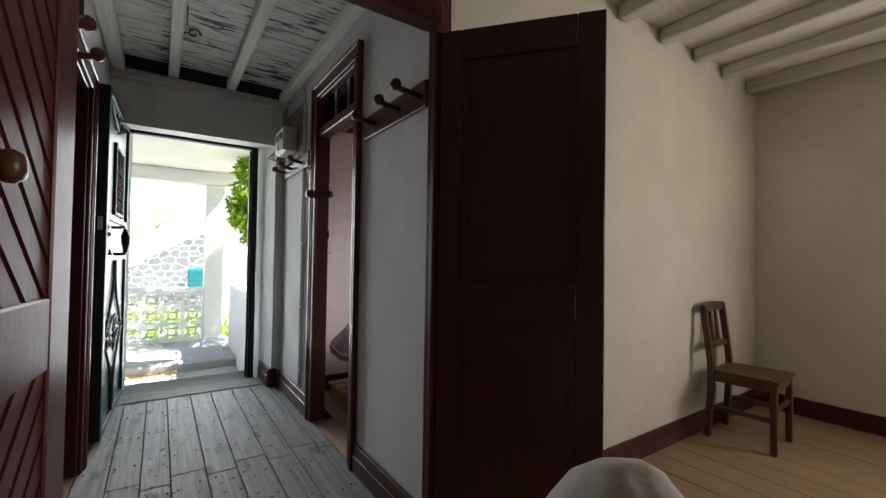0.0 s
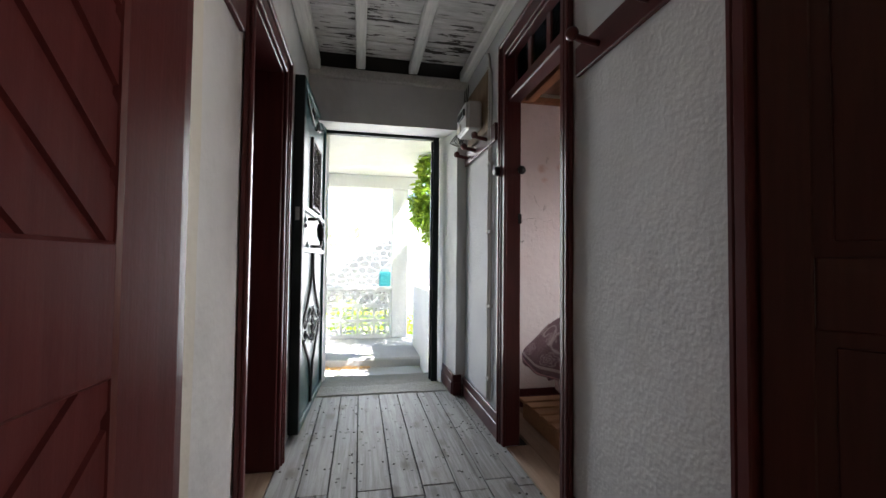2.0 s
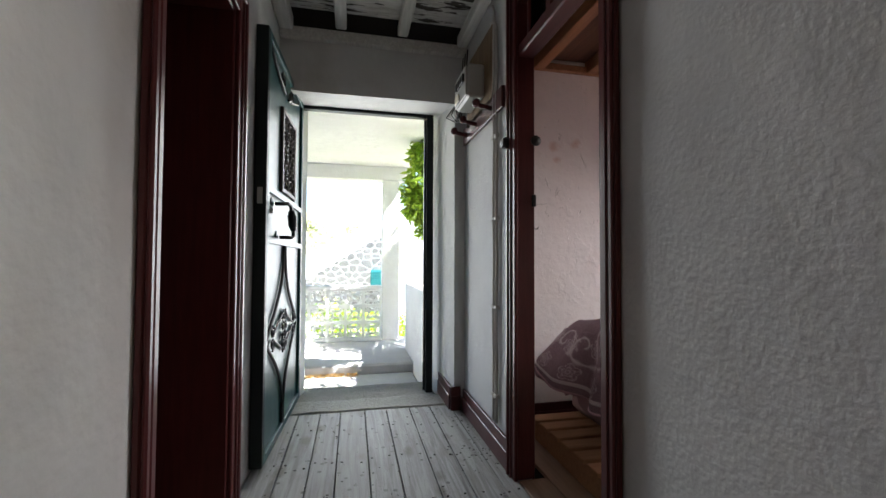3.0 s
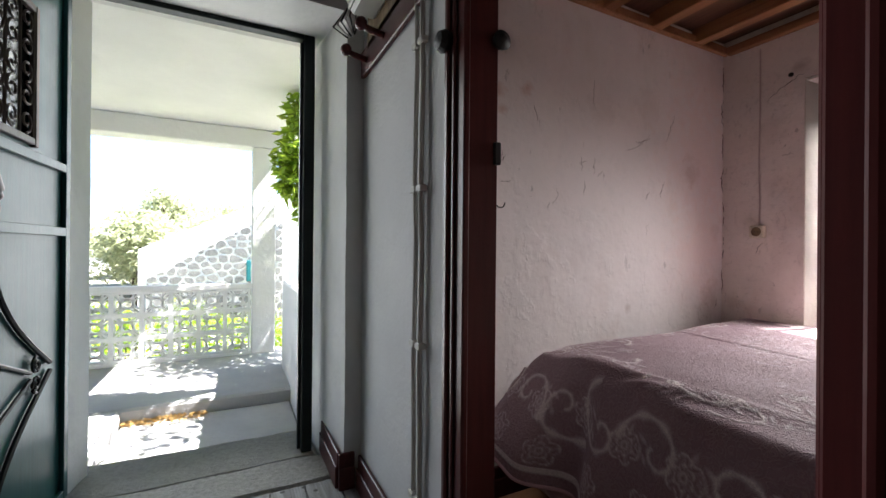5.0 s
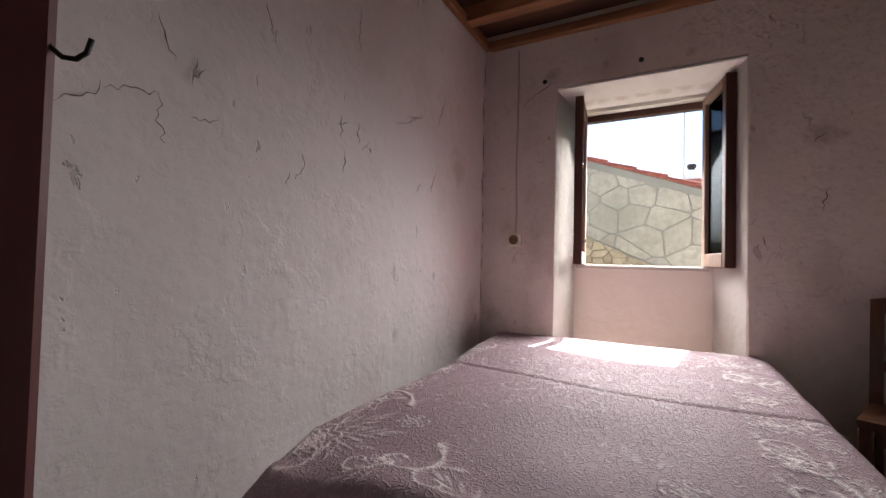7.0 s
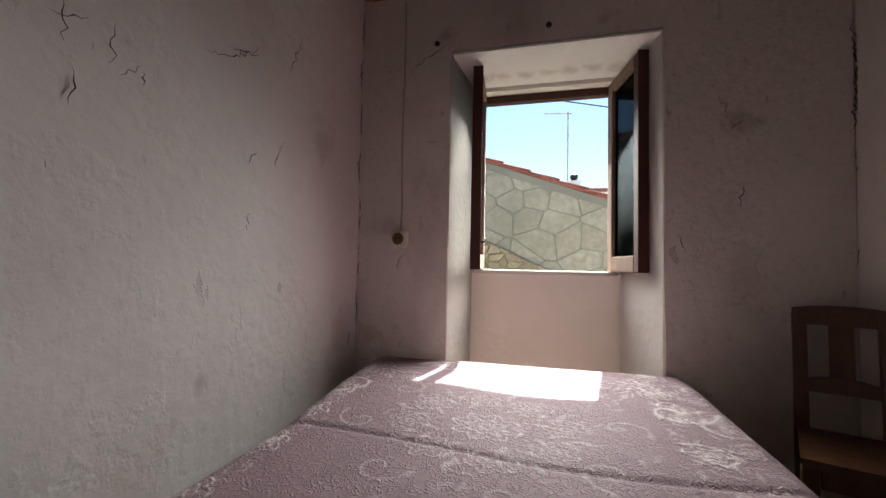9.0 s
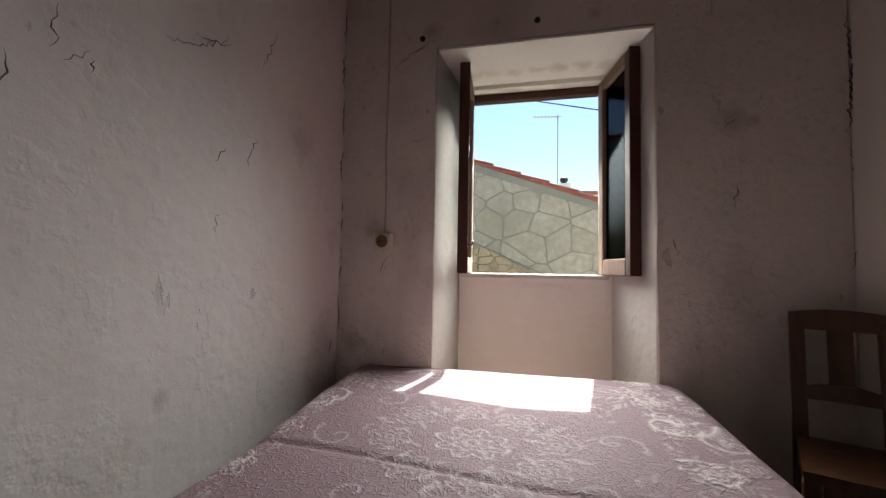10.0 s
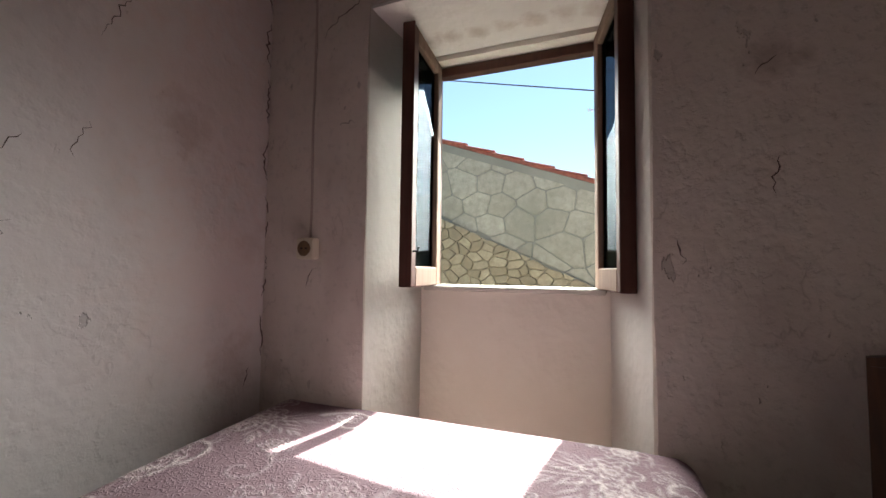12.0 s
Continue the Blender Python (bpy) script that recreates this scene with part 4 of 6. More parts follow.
# ---- corridor things ----


def peg_rail(x, y0, y1, z, side, pegs, label):
    """A board with turned pegs; side is the way the pegs stick out."""
    r = thing("coat_rail", pose(x, 0, z), label, "coat rack", "coat rails")
    part("board", boxes((min(0, side * 0.02), max(0, side * 0.02), y0, y1, 0.0, 0.115), bevel=0.004), M_RED_X, r)
    for y, ln in pegs:
        bm = bmesh.new()
        tube(bm, [(side * 0.02, y, 0.05), (side * (ln - 0.02), y, 0.06), (side * ln, y, 0.066)], 0.013, 10)
        b2 = bmesh.new()
        lathe(b2, [(0.005, -0.022), (0.018, -0.017), (0.025, -0.004), (0.024, 0.008), (0.014, 0.019), (0.004, 0.022)], 14)
        bmesh.ops.rotate(b2, verts=b2.verts, cent=(0, 0, 0), matrix=Matrix.Rotation(radians(side * 70), 3, "Y"))
        bmesh.ops.translate(b2, verts=b2.verts, vec=(side * (ln + 0.008), y, 0.074))
        me = bpy.data.meshes.new("tmp")
        b2.to_mesh(me)
        b2.free()
        bm.from_mesh(me)
        bpy.data.meshes.remove(me)
        part("peg", bm, M_RED, r, smooth=True)
    return r


peg_rail(1.058, 2.30, 2.955, 1.795, -1, [(2.34, 0.13), (2.53, 0.115), (2.79, 0.115)], "oxblood wooden coat rail with three turned pegs")
peg_rail(1.058, 3.95, 4.72, 1.835, -1, [(4.12, 0.10), (4.40, 0.10), (4.63, 0.10)], "oxblood coat rail beside the front door")
peg_rail(-0.188, 2.42, 2.93, 1.815, 1, [(2.80, 0.12), (2.55, 0.12)], "oxblood coat rail beside the side door")

mb = thing("meter_box", pose(1.06, 4.36, 1.94), "grey electric meter box on a wooden board", "meter box")
part("back_board", boxes((-0.022, -0.003, -0.26, 0.26, -0.02, 0.42), bevel=0.003), M_PLANK, mb, "bare wooden back board")
part("case", boxes((-0.125, -0.0225, -0.13, 0.15, 0.05, 0.25), bevel=0.012), M_GREYBOX, mb)
lid = part("lid", boxes((-0.137, -0.1255, -0.12, 0.14, 0.06, 0.24), bevel=0.005), M_GREYBOX, mb)
for k in range(4):
    part("breaker", boxes((-0.15, -0.1375, -0.09 + 0.05 * k, -0.055 + 0.05 * k, 0.15, 0.20), bevel=0.003), M_BLACK, lid, "black breaker switch")
part("seal", boxes((-0.145, -0.1375, 0.02, 0.12, 0.075, 0.12), bevel=0.003), M_WHITEP, lid)

for nm, y, z1 in (("conduit_pipe", 4.09, 2.42), ("conduit_pipe", 4.045, 2.30)):
    c = thing(nm, pose(1.045, y, 0), "thin grey-painted conduit pipe clipped to the wall", "pipe", "conduits")
    bm = bmesh.new()
    pts = [(0, 0, 0.17)] + [(0.002 * math.sin(k * 1.7), 0.003 * math.sin(k * 2.3), 0.17 + (z1 - 0.17) * k / 12) for k in range(1, 12)] + [(0, 0, z1), (0.0, 0.03, z1 + 0.05), (0, 0.09, z1 + 0.08)]
    tube(bm, pts, 0.0085, 8)
    pipe = part("pipe", bm, M_WIRE, c, smooth=True)
    for z in (0.30, 0.77, 1.25, 1.70):
        part("clip", boxes((-0.012, 0.012, -0.018, 0.018, z, z + 0.02), bevel=0.003), M_WIRE, pipe)
cb = thing("loose_cables", pose(1.03, 4.5, 1.95), "loose grey cables hanging below the meter", "cable")
random.seed(8)
for k in range(5):
    bm = bmesh.new()
    y0 = -0.02 + 0.03 * k
    tube(bm, [(-0.08, y0, 0.12), (-0.09 - 0.01 * k, y0 + 0.05, 0.05), (-0.06, y0 + 0.09, 0.0 + 0.01 * k), (-0.02, y0 + 0.11, 0.12), (0.0, y0 + 0.1, 0.5)], 0.004, 6)
    part("cable", bm, M_WIRE if k % 2 else M_BLACK, cb)
rg = thing("ceiling_hook", pose(0.27, 3.50, 2.40), "small iron ring hanging from a ceiling joist", "hook")
bm = bmesh.new()
scroll(bm, 0, -0.02, 0.035, 1.0, 0, 0.0, 0.006)
bmesh.ops.rotate(bm, verts=bm.verts, cent=(0, 0, -0.02), matrix=Matrix.Rotation(radians(60), 3, "X"))
part("ring", bm, M_BLACK, rg)
bm = bmesh.new()
tube(bm, [(-0.03, 0, 0.13), (-0.03, 0, 0.02), (0, 0, -0.005)], 0.003, 6)
part("wire", bm, M_BLACK, rg)

# ---- chairs ----


def chair(m, w, d, seat_h, h, label, slats):
    """A wooden chair; x across, the back at y = 0, facing +y."""
    c = thing("dining_chair", m, label, "chair")
    lw = 0.036
    bm = bmesh.new()
    n = 5
    g = []
    for i in range(n + 1):
        for j in range(n + 1):
            u, v = i / n, j / n
            g.append(((u - 0.5) * w * (0.94 + 0.1 * v), v * d + 0.0, seat_h - 0.010 * math.sin(u * math.pi) * math.sin(v * math.pi)))
    top = [bm.verts.new(p) for p in g]
    bot = [bm.verts.new((p[0] * 0.98, p[1], seat_h - 0.026)) for p in g]
    for i in range(n):
        for j in range(n):
            a, b, cc, dd = i * (n + 1) + j, (i + 1) * (n + 1) + j, (i + 1) * (n + 1) + j + 1, i * (n + 1) + j + 1
            bm.faces.new((top[a], top[b], top[cc], top[dd]))
            bm.faces.new((bot[dd], bot[cc], bot[b], bot[a]))
    edge = [i * (n + 1) for i in range(n + 1)] + [n * (n + 1) + j for j in range(1, n + 1)] + [i * (n + 1) + n for i in range(n - 1, -1, -1)] + [j for j in range(n - 1, 0, -1)]
    for a, b in zip(edge, edge[1:] + edge[:1]):
        bm.faces.new((top[b], top[a], bot[a], bot[b]))
    bmesh.ops.recalc_face_normals(bm, faces=bm.faces)
    part("seat", bm, M_CHAIR, c, smooth=False)
    for sx in (-1, 1):
        x = sx * (w / 2 - lw / 2)
        bm = bmesh.new()
        prof = [(-0.02, 0.0), (0.002, seat_h * 0.7), (0.002, seat_h + 0.04), (-0.045, h - 0.02)]
        rings = [[bm.verts.new((x + a * lw / 2, y + b * lw / 2, z)) for a, b in ((-1, -1), (1, -1), (1, 1), (-1, 1))] for y, z in prof]
        for r0, r1 in zip(rings, rings[1:]):
            for k in range(4):
                bm.faces.new((r0[k], r0[(k + 1) % 4], r1[(k + 1) % 4], r1[k]))
        bm.faces.new(rings[0][::-1])
        bm.faces.new(rings[-1])
        part("back_leg", bm, M_CHAIR, c)
        fx = sx * (w / 2 + 0.004 - lw / 2)
        part("front_leg", boxes((fx - lw / 2, fx + lw / 2, d - lw - 0.01, d - 0.01, 0, seat_h - 0.027), bevel=0.004), M_CHAIR, c)
        part("side_rail", boxes((x - 0.011, x + 0.011, 0.022, d - lw - 0.011, seat_h * 0.42, seat_h * 0.42 + 0.03), bevel=0.003), M_CHAIR, c)
        part("apron", boxes((x - 0.009, x + 0.009, 0.022, d - lw - 0.011, seat_h - 0.075, seat_h - 0.028), bevel=0.002), M_CHAIR, c)
    part("apron", boxes((-w / 2 + lw, w / 2 - lw, d - lw, d - 0.016, seat_h - 0.075, seat_h - 0.028), bevel=0.002), M_CHAIR, c)
    part("apron", boxes((-w / 2 + lw, w / 2 - lw, -0.008, 0.012, seat_h - 0.075, seat_h - 0.028), bevel=0.002), M_CHAIR, c)
    part("front_rail", boxes((-w / 2 + lw, w / 2 - lw, d - lw, d - 0.02, seat_h * 0.55, seat_h * 0.55 + 0.03), bevel=0.003), M_CHAIR, c)

    def rail(z0, z1, nm):
        bm = bmesh.new()
        n = 8
        vs = []
        for k in range(n + 1):
            f = k / n - 0.5
            arch = 0.012 * (1 - (2 * f) ** 2)
            yb = 0.002 - 0.047 * (z0 - seat_h) / (h - seat_h) - 0.008 * (1 - (2 * f) ** 2)
            x = f * (w - (2 * lw if nm != "top_rail" else 0.0))
            vs.append([bm.verts.new((x, yb - 0.012, z0)), bm.verts.new((x, yb + 0.012, z0)), bm.verts.new((x, yb + 0.010, z1 + arch)), bm.verts.new((x, yb - 0.014, z1 + arch))])
        for a, b in zip(vs, vs[1:]):
            for k in range(4):
                bm.faces.new((a[k], a[(k + 1) % 4], b[(k + 1) % 4], b[k]))
        bm.faces.new(vs[0][::-1])
        bm.faces.new(vs[-1])
        part(nm, bm, M_CHAIR, c)
    rail(h - 0.055, h - 0.004, "top_rail")
    lowz = seat_h + (h - seat_h) * 0.30
    rail(lowz, lowz + 0.035, "lower_rail")
    for x, sw in slats:
        bm = bmesh.new()
        za, zb = lowz + 0.03, h - 0.05
        ya = 0.002 - 0.047 * (za - seat_h) / (h - seat_h) - 0.008
        yb = 0.002 - 0.047 * (zb - seat_h) / (h - seat_h) - 0.008
        q = [[bm.verts.new((x + a * sw / 2, yy + b * 0.006, zz)) for a, b in ((-1, -1), (1, -1), (1, 1), (-1, 1))] for yy, zz in ((ya, za), (yb, zb))]
        for k in range(4):
            bm.faces.new((q[0][k], q[0][(k + 1) % 4], q[1][(k + 1) % 4], q[1][k]))
        bm.faces.new(q[0][::-1])
        bm.faces.new(q[1])
        part("back_slat", bm, M_CHAIR, c)
    return c


chair(pose(3.385, 2.15, 0.0, 0, 0, 184), 0.37, 0.37, 0.45, 0.88, "varnished brown wooden chair with two back slats against a cream wall", [(-0.045, 0.035), (0.045, 0.035)])
chair(pose(3.071, 2.717, 0.0, 0, 0, 68), 0.235, 0.30, 0.60, 0.970, "tall dark wooden chair with a broad back splat by the bed", [(0.0, 0.058)])

# ---- the sack in the first room ----
bm = bmesh.new()
bmesh.ops.create_uvsphere(bm, u_segments=40, v_segments=24, radius=1.0)
for v in bm.verts:
    p = v.co.copy()
    z = (p.z + 1) / 2
    r = 0.175 * (1 + 0.06 * noise.noise(p * 2.3) + 0.02 * noise.noise(p * 7))
    sq = abs(p.z) ** 1.4
    v.co = Vector((p.x * r, p.y * r, 0.0 if p.z < -0.9 else 0.93 * z ** 0.98 + 0.015 * noise.noise(p * 5)))
k = Nodes(mat("dusty_white_sackcloth", (0.62, 0.58, 0.53), 0.9))
blot = k.ramp(k.noise(k.pos, 9, 4, 0.5), (0.5, 0.0), (0.62, 1.0))
M_SACK = k.done(k.mix(k.math("MULTIPLY", blot, 0.55), (0.56, 0.52, 0.48), (0.33, 0.29, 0.26)), k.bump(k.noise(k.pos, 40, 4), 0.4, 0.006))
sk = tagged(part("filled_sack", bm, M_SACK, smooth=True), "dusty off-white filled sack standing on the floor", "sack")
sk.matrix_world = pose(0.60, 1.125, 0.0)

# ---- the bed ----
BX0, BX1, BY0, BY1, BZ = 1.50, 3.22, 3.08, 4.26, 0.69
pal = thing("wooden_pallet", pose(0, 0, 0), "bare pine pallet used as a bed base", "pallet")
for k in range(9):
    y = 3.16 + 0.118 * k
    part("slat", boxes((1.305, 2.30, y, y + 0.088, 0.118, 0.14), bevel=0.003), M_PALLET, pal)
for k in range(3):
    x = 1.33 + 0.44 * k
    part("stringer", boxes((x, x + 0.09, 3.16, 4.19, 0.0, 0.117), bevel=0.004), M_PALLET, pal)
pal2 = thing("wooden_pallet", pose(0, 0, 0), "bare pine pallet under the head of the bed", "pallet")
for k in range(9):
    y = 3.16 + 0.118 * k
    part("slat", boxes((2.32, 3.22, y, y + 0.082, 0.118, 0.14), bevel=0.003), M_PALLET, pal2)
for k in range(3):
    x = 2.33 + 0.39 * k
    part("stringer", boxes((x, x + 0.09, 3.16, 4.19, 0.0, 0.117), bevel=0.004), M_PALLET, pal2)
M_MATT = plaster("mattress_ticking", (0.5, 0.36, 0.34), (0.4, 0.28, 0.27), 0.2, 0.3)
tagged(part("mattress", boxes((BX0 + 0.06, BX1 - 0.02, BY0 + 0.06, BY1 - 0.04, 0.141, 0.63), bevel=0.05), M_MATT), "thick mattress on wooden pallets under the bedspread", "mattress")


def motif(u, v, cu, cv, size, petals, turn):
    """Line strength of one scrolled flower at (cu, cv): petal outlines, rings and a curl."""
    du, dv = (u - cu) / size, (v - cv) / size
    r = np.hypot(du, dv)
    a = np.arctan2(dv, du) + turn
    edge = 0.62 + 0.30 * np.abs(np.cos(a * petals / 2))
    line = np.exp(-((r - edge) / 0.045) ** 2)
    line += 0.8 * np.exp(-((r - edge * 0.55) / 0.06) ** 2) + 0.8 * np.exp(-((r - 0.18) / 0.08) ** 2)
    line += 0.5 * np.exp(-(np.sin(a * petals / 2) / 0.25) ** 2) * (r < edge) * (r > 0.3)
    return line * (r < 1.15)


def curl_line(u, v, cu, cv, size, turn, flip):
    """Line strength of a spiral frond."""
    du, dv = (u - cu) / size, (v - cv) / size * flip
    r = np.hypot(du, dv) + 1e-6
    a = (np.arctan2(dv, du) + turn) % math.tau
    best = np.zeros_like(r)
    for k in range(3):
        target = 0.14 * np.exp(0.30 * (a + k * math.tau - 0.5))
        wide = 0.04 + 0.075 * r * (0.5 + 0.5 * np.cos(a * 7 + k))
        best = np.maximum(best, np.exp(-((r - target) / wide) ** 2) * (target < 1.05))
    return best


def leaf_spray(u, v, cu, cv, turn, size, n):
    """A stem with pointed filled leaves on both sides and one at the tip, veins left dark."""
    out = np.zeros_like(u)
    near = np.hypot(u - cu, v - cv) < size * 1.3
    un, vn = u[near], v[near]
    acc = np.zeros_like(un)
    for j in range(n):
        f = j / max(1, n - 1)
        side = 1 if j % 2 else -1
        x0, y0 = cu + math.cos(turn) * size * 0.62 * f, cv + math.sin(turn) * size * 0.62 * f
        a = turn + (side * 0.85 * (1 - f) if j < n - 1 else 0.0)
        ln, wd = size * (0.46 - 0.14 * f), size * 0.36 / (n + 1.5)
        p = ((un - x0) * math.cos(a) + (vn - y0) * math.sin(a)) / ln
        d = np.abs(-(un - x0) * math.sin(a) + (vn - y0) * math.cos(a))
        half = wd * np.sin(np.clip(p, 0, 1) * math.pi) ** 0.8
        body = np.clip((half - d) / 0.006, 0, 1) * (p > 0) * (p < 1)
        acc = np.maximum(acc, body * (1 - 0.5 * np.exp(-(d / 0.004) ** 2)))
    out[near] = acc
    return out


M_HEM = mat("mauve_hem", (0.44, 0.27, 0.29), 0.85)


def bedspread():
    nu, nv = 440, 380
    drop_foot, drop_side = 0.42, 0.45
    R = 0.06
    lu, lv = (BX1 - BX0 - R) + drop_foot, (BY1 - BY0 - 2 * R) + 2 * drop_side
    us = np.linspace(0, lu, nu)          # 0 = hem at the foot
    vs = np.linspace(0, lv, nv)          # 0 = hem on the room side
    U, V = np.meshgrid(us, vs, indexing="ij")

    def fold(s, length):
        """Arc length over an edge to (inward distance, drop): flat, quarter round, then hanging."""
        flat = np.maximum(s, 0)
        q = np.clip(-s, 0, R * math.pi / 2) / R
        down = np.maximum(-s - R * math.pi / 2, 0)
        return flat - np.sin(q) * R + 0.0 * length, (1 - np.cos(q)) * R + down
    sx = U - drop_foot
    ox, dx = fold(sx, lu)
    s1, s2 = V - drop_side, (lv - drop_side) - V
    oy1, dy1 = fold(s1, lv)
    oy2, dy2 = fold(s2, lv)
    X = BX0 + R + ox
    Y = np.where(V < lv / 2, BY0 + R + oy1, BY1 - R - oy2)
    D = np.maximum(np.maximum(dx, dy1), dy2)
    Z = BZ - D
    hang = np.clip(D / 0.35, 0, 1)
    # folds of the hanging cloth
    fy = 0.028 * np.sin(Y * 12 + 2 * np.sin(Y * 5)) * np.clip(dx / 0.3, 0, 1)
    fx = 0.018 * np.sin(X * 15 + 2 * np.sin(X * 5)) * np.clip(np.maximum(dy1, dy2) / 0.3, 0, 1)
    X = X - fy - 0.07 * np.clip(dx / 0.35, 0, 1)
    Y = Y + np.where(V < lv / 2, -1, 1) * (fx + 0.03 * np.clip(np.maximum(dy1, dy2) / 0.4, 0, 1))
    # soft hollows, creases across the top
    rng = np.random.RandomState(3)
    top = 1 - np.clip(D / 0.05, 0, 1)
    for _ in range(26):
        cx, cy, s = rng.uniform(BX0, BX1), rng.uniform(BY0, BY1), rng.uniform(0.12, 0.3)
        Z = Z + rng.uniform(-0.010, 0.010) * np.exp(-(((X - cx) / s) ** 2 + ((Y - cy) / s) ** 2))
    Z = Z - 0.006 * np.exp(-((X - 2.43 - 0.03 * np.sin(Y * 5)) / 0.012) ** 2) * top
    Z = Z + 0.014 * np.exp(-((X - 1.63 - 0.08 * np.sin(Y * 4 + 1)) / 0.03) ** 2) * top * (0.5 + 0.5 * np.sin(Y * 9))
    # bunched corner at the foot, wall side
    Z = Z + 0.035 * np.exp(-(((X - 1.58) / 0.10) ** 2 + ((Y - 3.92) / 0.16) ** 2)) - 0.03 * np.exp(-(((X - 1.52) / 0.05) ** 2 + ((Y - 3.75) / 0.07) ** 2))
    # hem rises in a curve towards the wall side corner
    lift = np.clip((Y - 3.75) / 0.45, 0, 1) ** 1.5
    Z = np.where(dx > 0.05, Z + lift * 0.15 * np.clip(dx / 0.4, 0, 1), Z)
    X = X - 0.05 * lift * np.clip(dx / 0.3, 0, 1)
    X = X + 0.035 * np.exp(-((Y - 3.86) / 0.07) ** 2) * np.clip(dx / 0.2, 0, 1)
    X = X - 0.07 * np.exp(-((Y - 4.0) / 0.08) ** 2) * np.clip(dx / 0.3, 0, 1)
    crease = (X - 1.50) * 0.9 + (Y - 3.80) * 0.44
    Z = Z + 0.022 * np.exp(-(crease / 0.035) ** 2) * np.exp(-((Y - 3.68) / 0.22) ** 2) * (D < 0.12)
    # the wall-side edge runs in towards the foot, and the corner flap hangs out
    edge = np.interp(X, [1.3, 1.47, 1.75, 2.4, 3.1, 3.3], [4.06, 4.08, 4.19, 4.21, 4.31, 4.32])
    Y = Y + (edge - BY1) * np.clip((Y - 3.6) / (BY1 - 3.6), 0, 1.15) ** 1.4
    flap = np.exp(-((Y - 4.02) / 0.11) ** 2) * np.clip(dx / 0.32, 0, 1) ** 1.3
    X = X - 0.09 * flap
    # woven pattern
    pu, pv = U - drop_foot, V - drop_side
    W_, L_ = BY1 - BY0, BX1 - BX0
    pat = np.zeros_like(U)
    # medallion of flowers and leaves in the middle
    cu0, cv0 = L_ * 0.60, W_ * 0.5
    pat += motif(pu, pv, cu0, cv0, 0.10, 8, 0.2)
    for a in range(8):
        t = a * math.tau / 8 + 0.2
        pat += 0.9 * motif(pu, pv, cu0 + 0.20 * math.cos(t), cv0 + 0.20 * math.sin(t), 0.062, 6, t)
        pat += leaf_spray(pu, pv, cu0 + 0.12 * math.cos(t + 0.39), cv0 + 0.12 * math.sin(t + 0.39), t + 0.39, 0.17, 5)
        pat += 0.8 * curl_line(pu, pv, cu0 + 0.34 * math.cos(t), cv0 + 0.33 * math.sin(t), 0.075, t, 1 if a % 2 else -1)
    pat *= 0.5
    # acanthus sprays in the corners
    for cu, du in ((0.14, 1), (L_ - 0.20, -1)):
        for cv, dv in ((0.13, 1), (W_ - 0.13, -1)):
            face = math.atan2(dv, du)
            for q in (-1.3, -0.8, -0.3, 0.3, 0.8, 1.3):
                pat += leaf_spray(pu, pv, cu + 0.03 * math.cos(face + q), cv + 0.03 * math.sin(face + q), face + q, 0.17 + 0.05 * math.cos(q * 2), 9)
            for q in (-1.0, 0.0, 1.0):
                pat += 0.9 * motif(pu, pv, cu + 0.24 * math.cos(face + q), cv + 0.24 * math.sin(face + q), 0.045, 6, q)
            pat += motif(pu, pv, cu, cv, 0.07, 6, cu)
            pat += curl_line(pu, pv, cu + du * 0.27, cv - dv * 0.02, 0.11, face, dv) + curl_line(pu, pv, cu - du * 0.02, cv + dv * 0.26, 0.11, face + 2, -dv)
    # winding border of leaves and curls along both sides, the foot and the hanging parts
    for k in range(11):
        u0 = 0.02 + k * L_ / 10
        for cv, fl in ((0.05, 1), (W_ - 0.05, -1), (-0.20, -1), (W_ + 0.20, 1)):
            pat += leaf_spray(pu, pv, u0, cv, (0.5 if k % 2 else -0.5) + 0.2 * fl, 0.15, 7) + 0.8 * motif(pu, pv, u0 - 0.03, cv - 0.03 * fl, 0.036, 5, k)
            pat += 0.9 * curl_line(pu, pv, u0 + 0.09, cv + (0.05 if k % 2 else -0.05), 0.075, k * 1.3, fl if k % 2 else -fl)
    for k in range(9):
        v0 = -0.15 + k * (W_ + 0.3) / 8
        pat += leaf_spray(pu, pv, 0.05, v0, math.pi / 2 + (0.5 if k % 2 else -0.5), 0.15, 7)
        pat += 0.9 * curl_line(pu, pv, 0.07, v0 + 0.09, 0.075, k * 1.7, 1 if k % 2 else -1)
        pat += curl_line(pu, pv, -0.16, v0 + 0.03, 0.12, k * 1.9, 1 if k % 2 else -1)
        pat += 0.9 * motif(pu, pv, -0.17, v0 + 0.13, 0.055, 6, k) + leaf_spray(pu, pv, -0.10, v0 + 0.10, math.pi + 0.4, 0.12, 4)
        pat += 0.8 * motif(pu, pv, -0.31, v0 + 0.06, 0.05, 5, k)
    for k in range(8):
        u0 = 0.12 + k * (L_ - 0.2) / 7
        for cv, fl in ((0.10, 1), (W_ - 0.10, -1)):
            pat += 0.85 * motif(pu, pv, u0, cv, 0.062, 6, k * 0.7) + 0.5 * motif(pu, pv, u0, cv, 0.032, 5, k)
            for q in (0.4, 2.7, -0.9, -2.2):
                pat += 0.8 * leaf_spray(pu, pv, u0 + 0.05 * math.cos(q), cv + 0.05 * math.sin(q) * fl, q * fl, 0.10, 5)
    # scattered small sprigs on the quilted field
    sprig = np.random.RandomState(12)
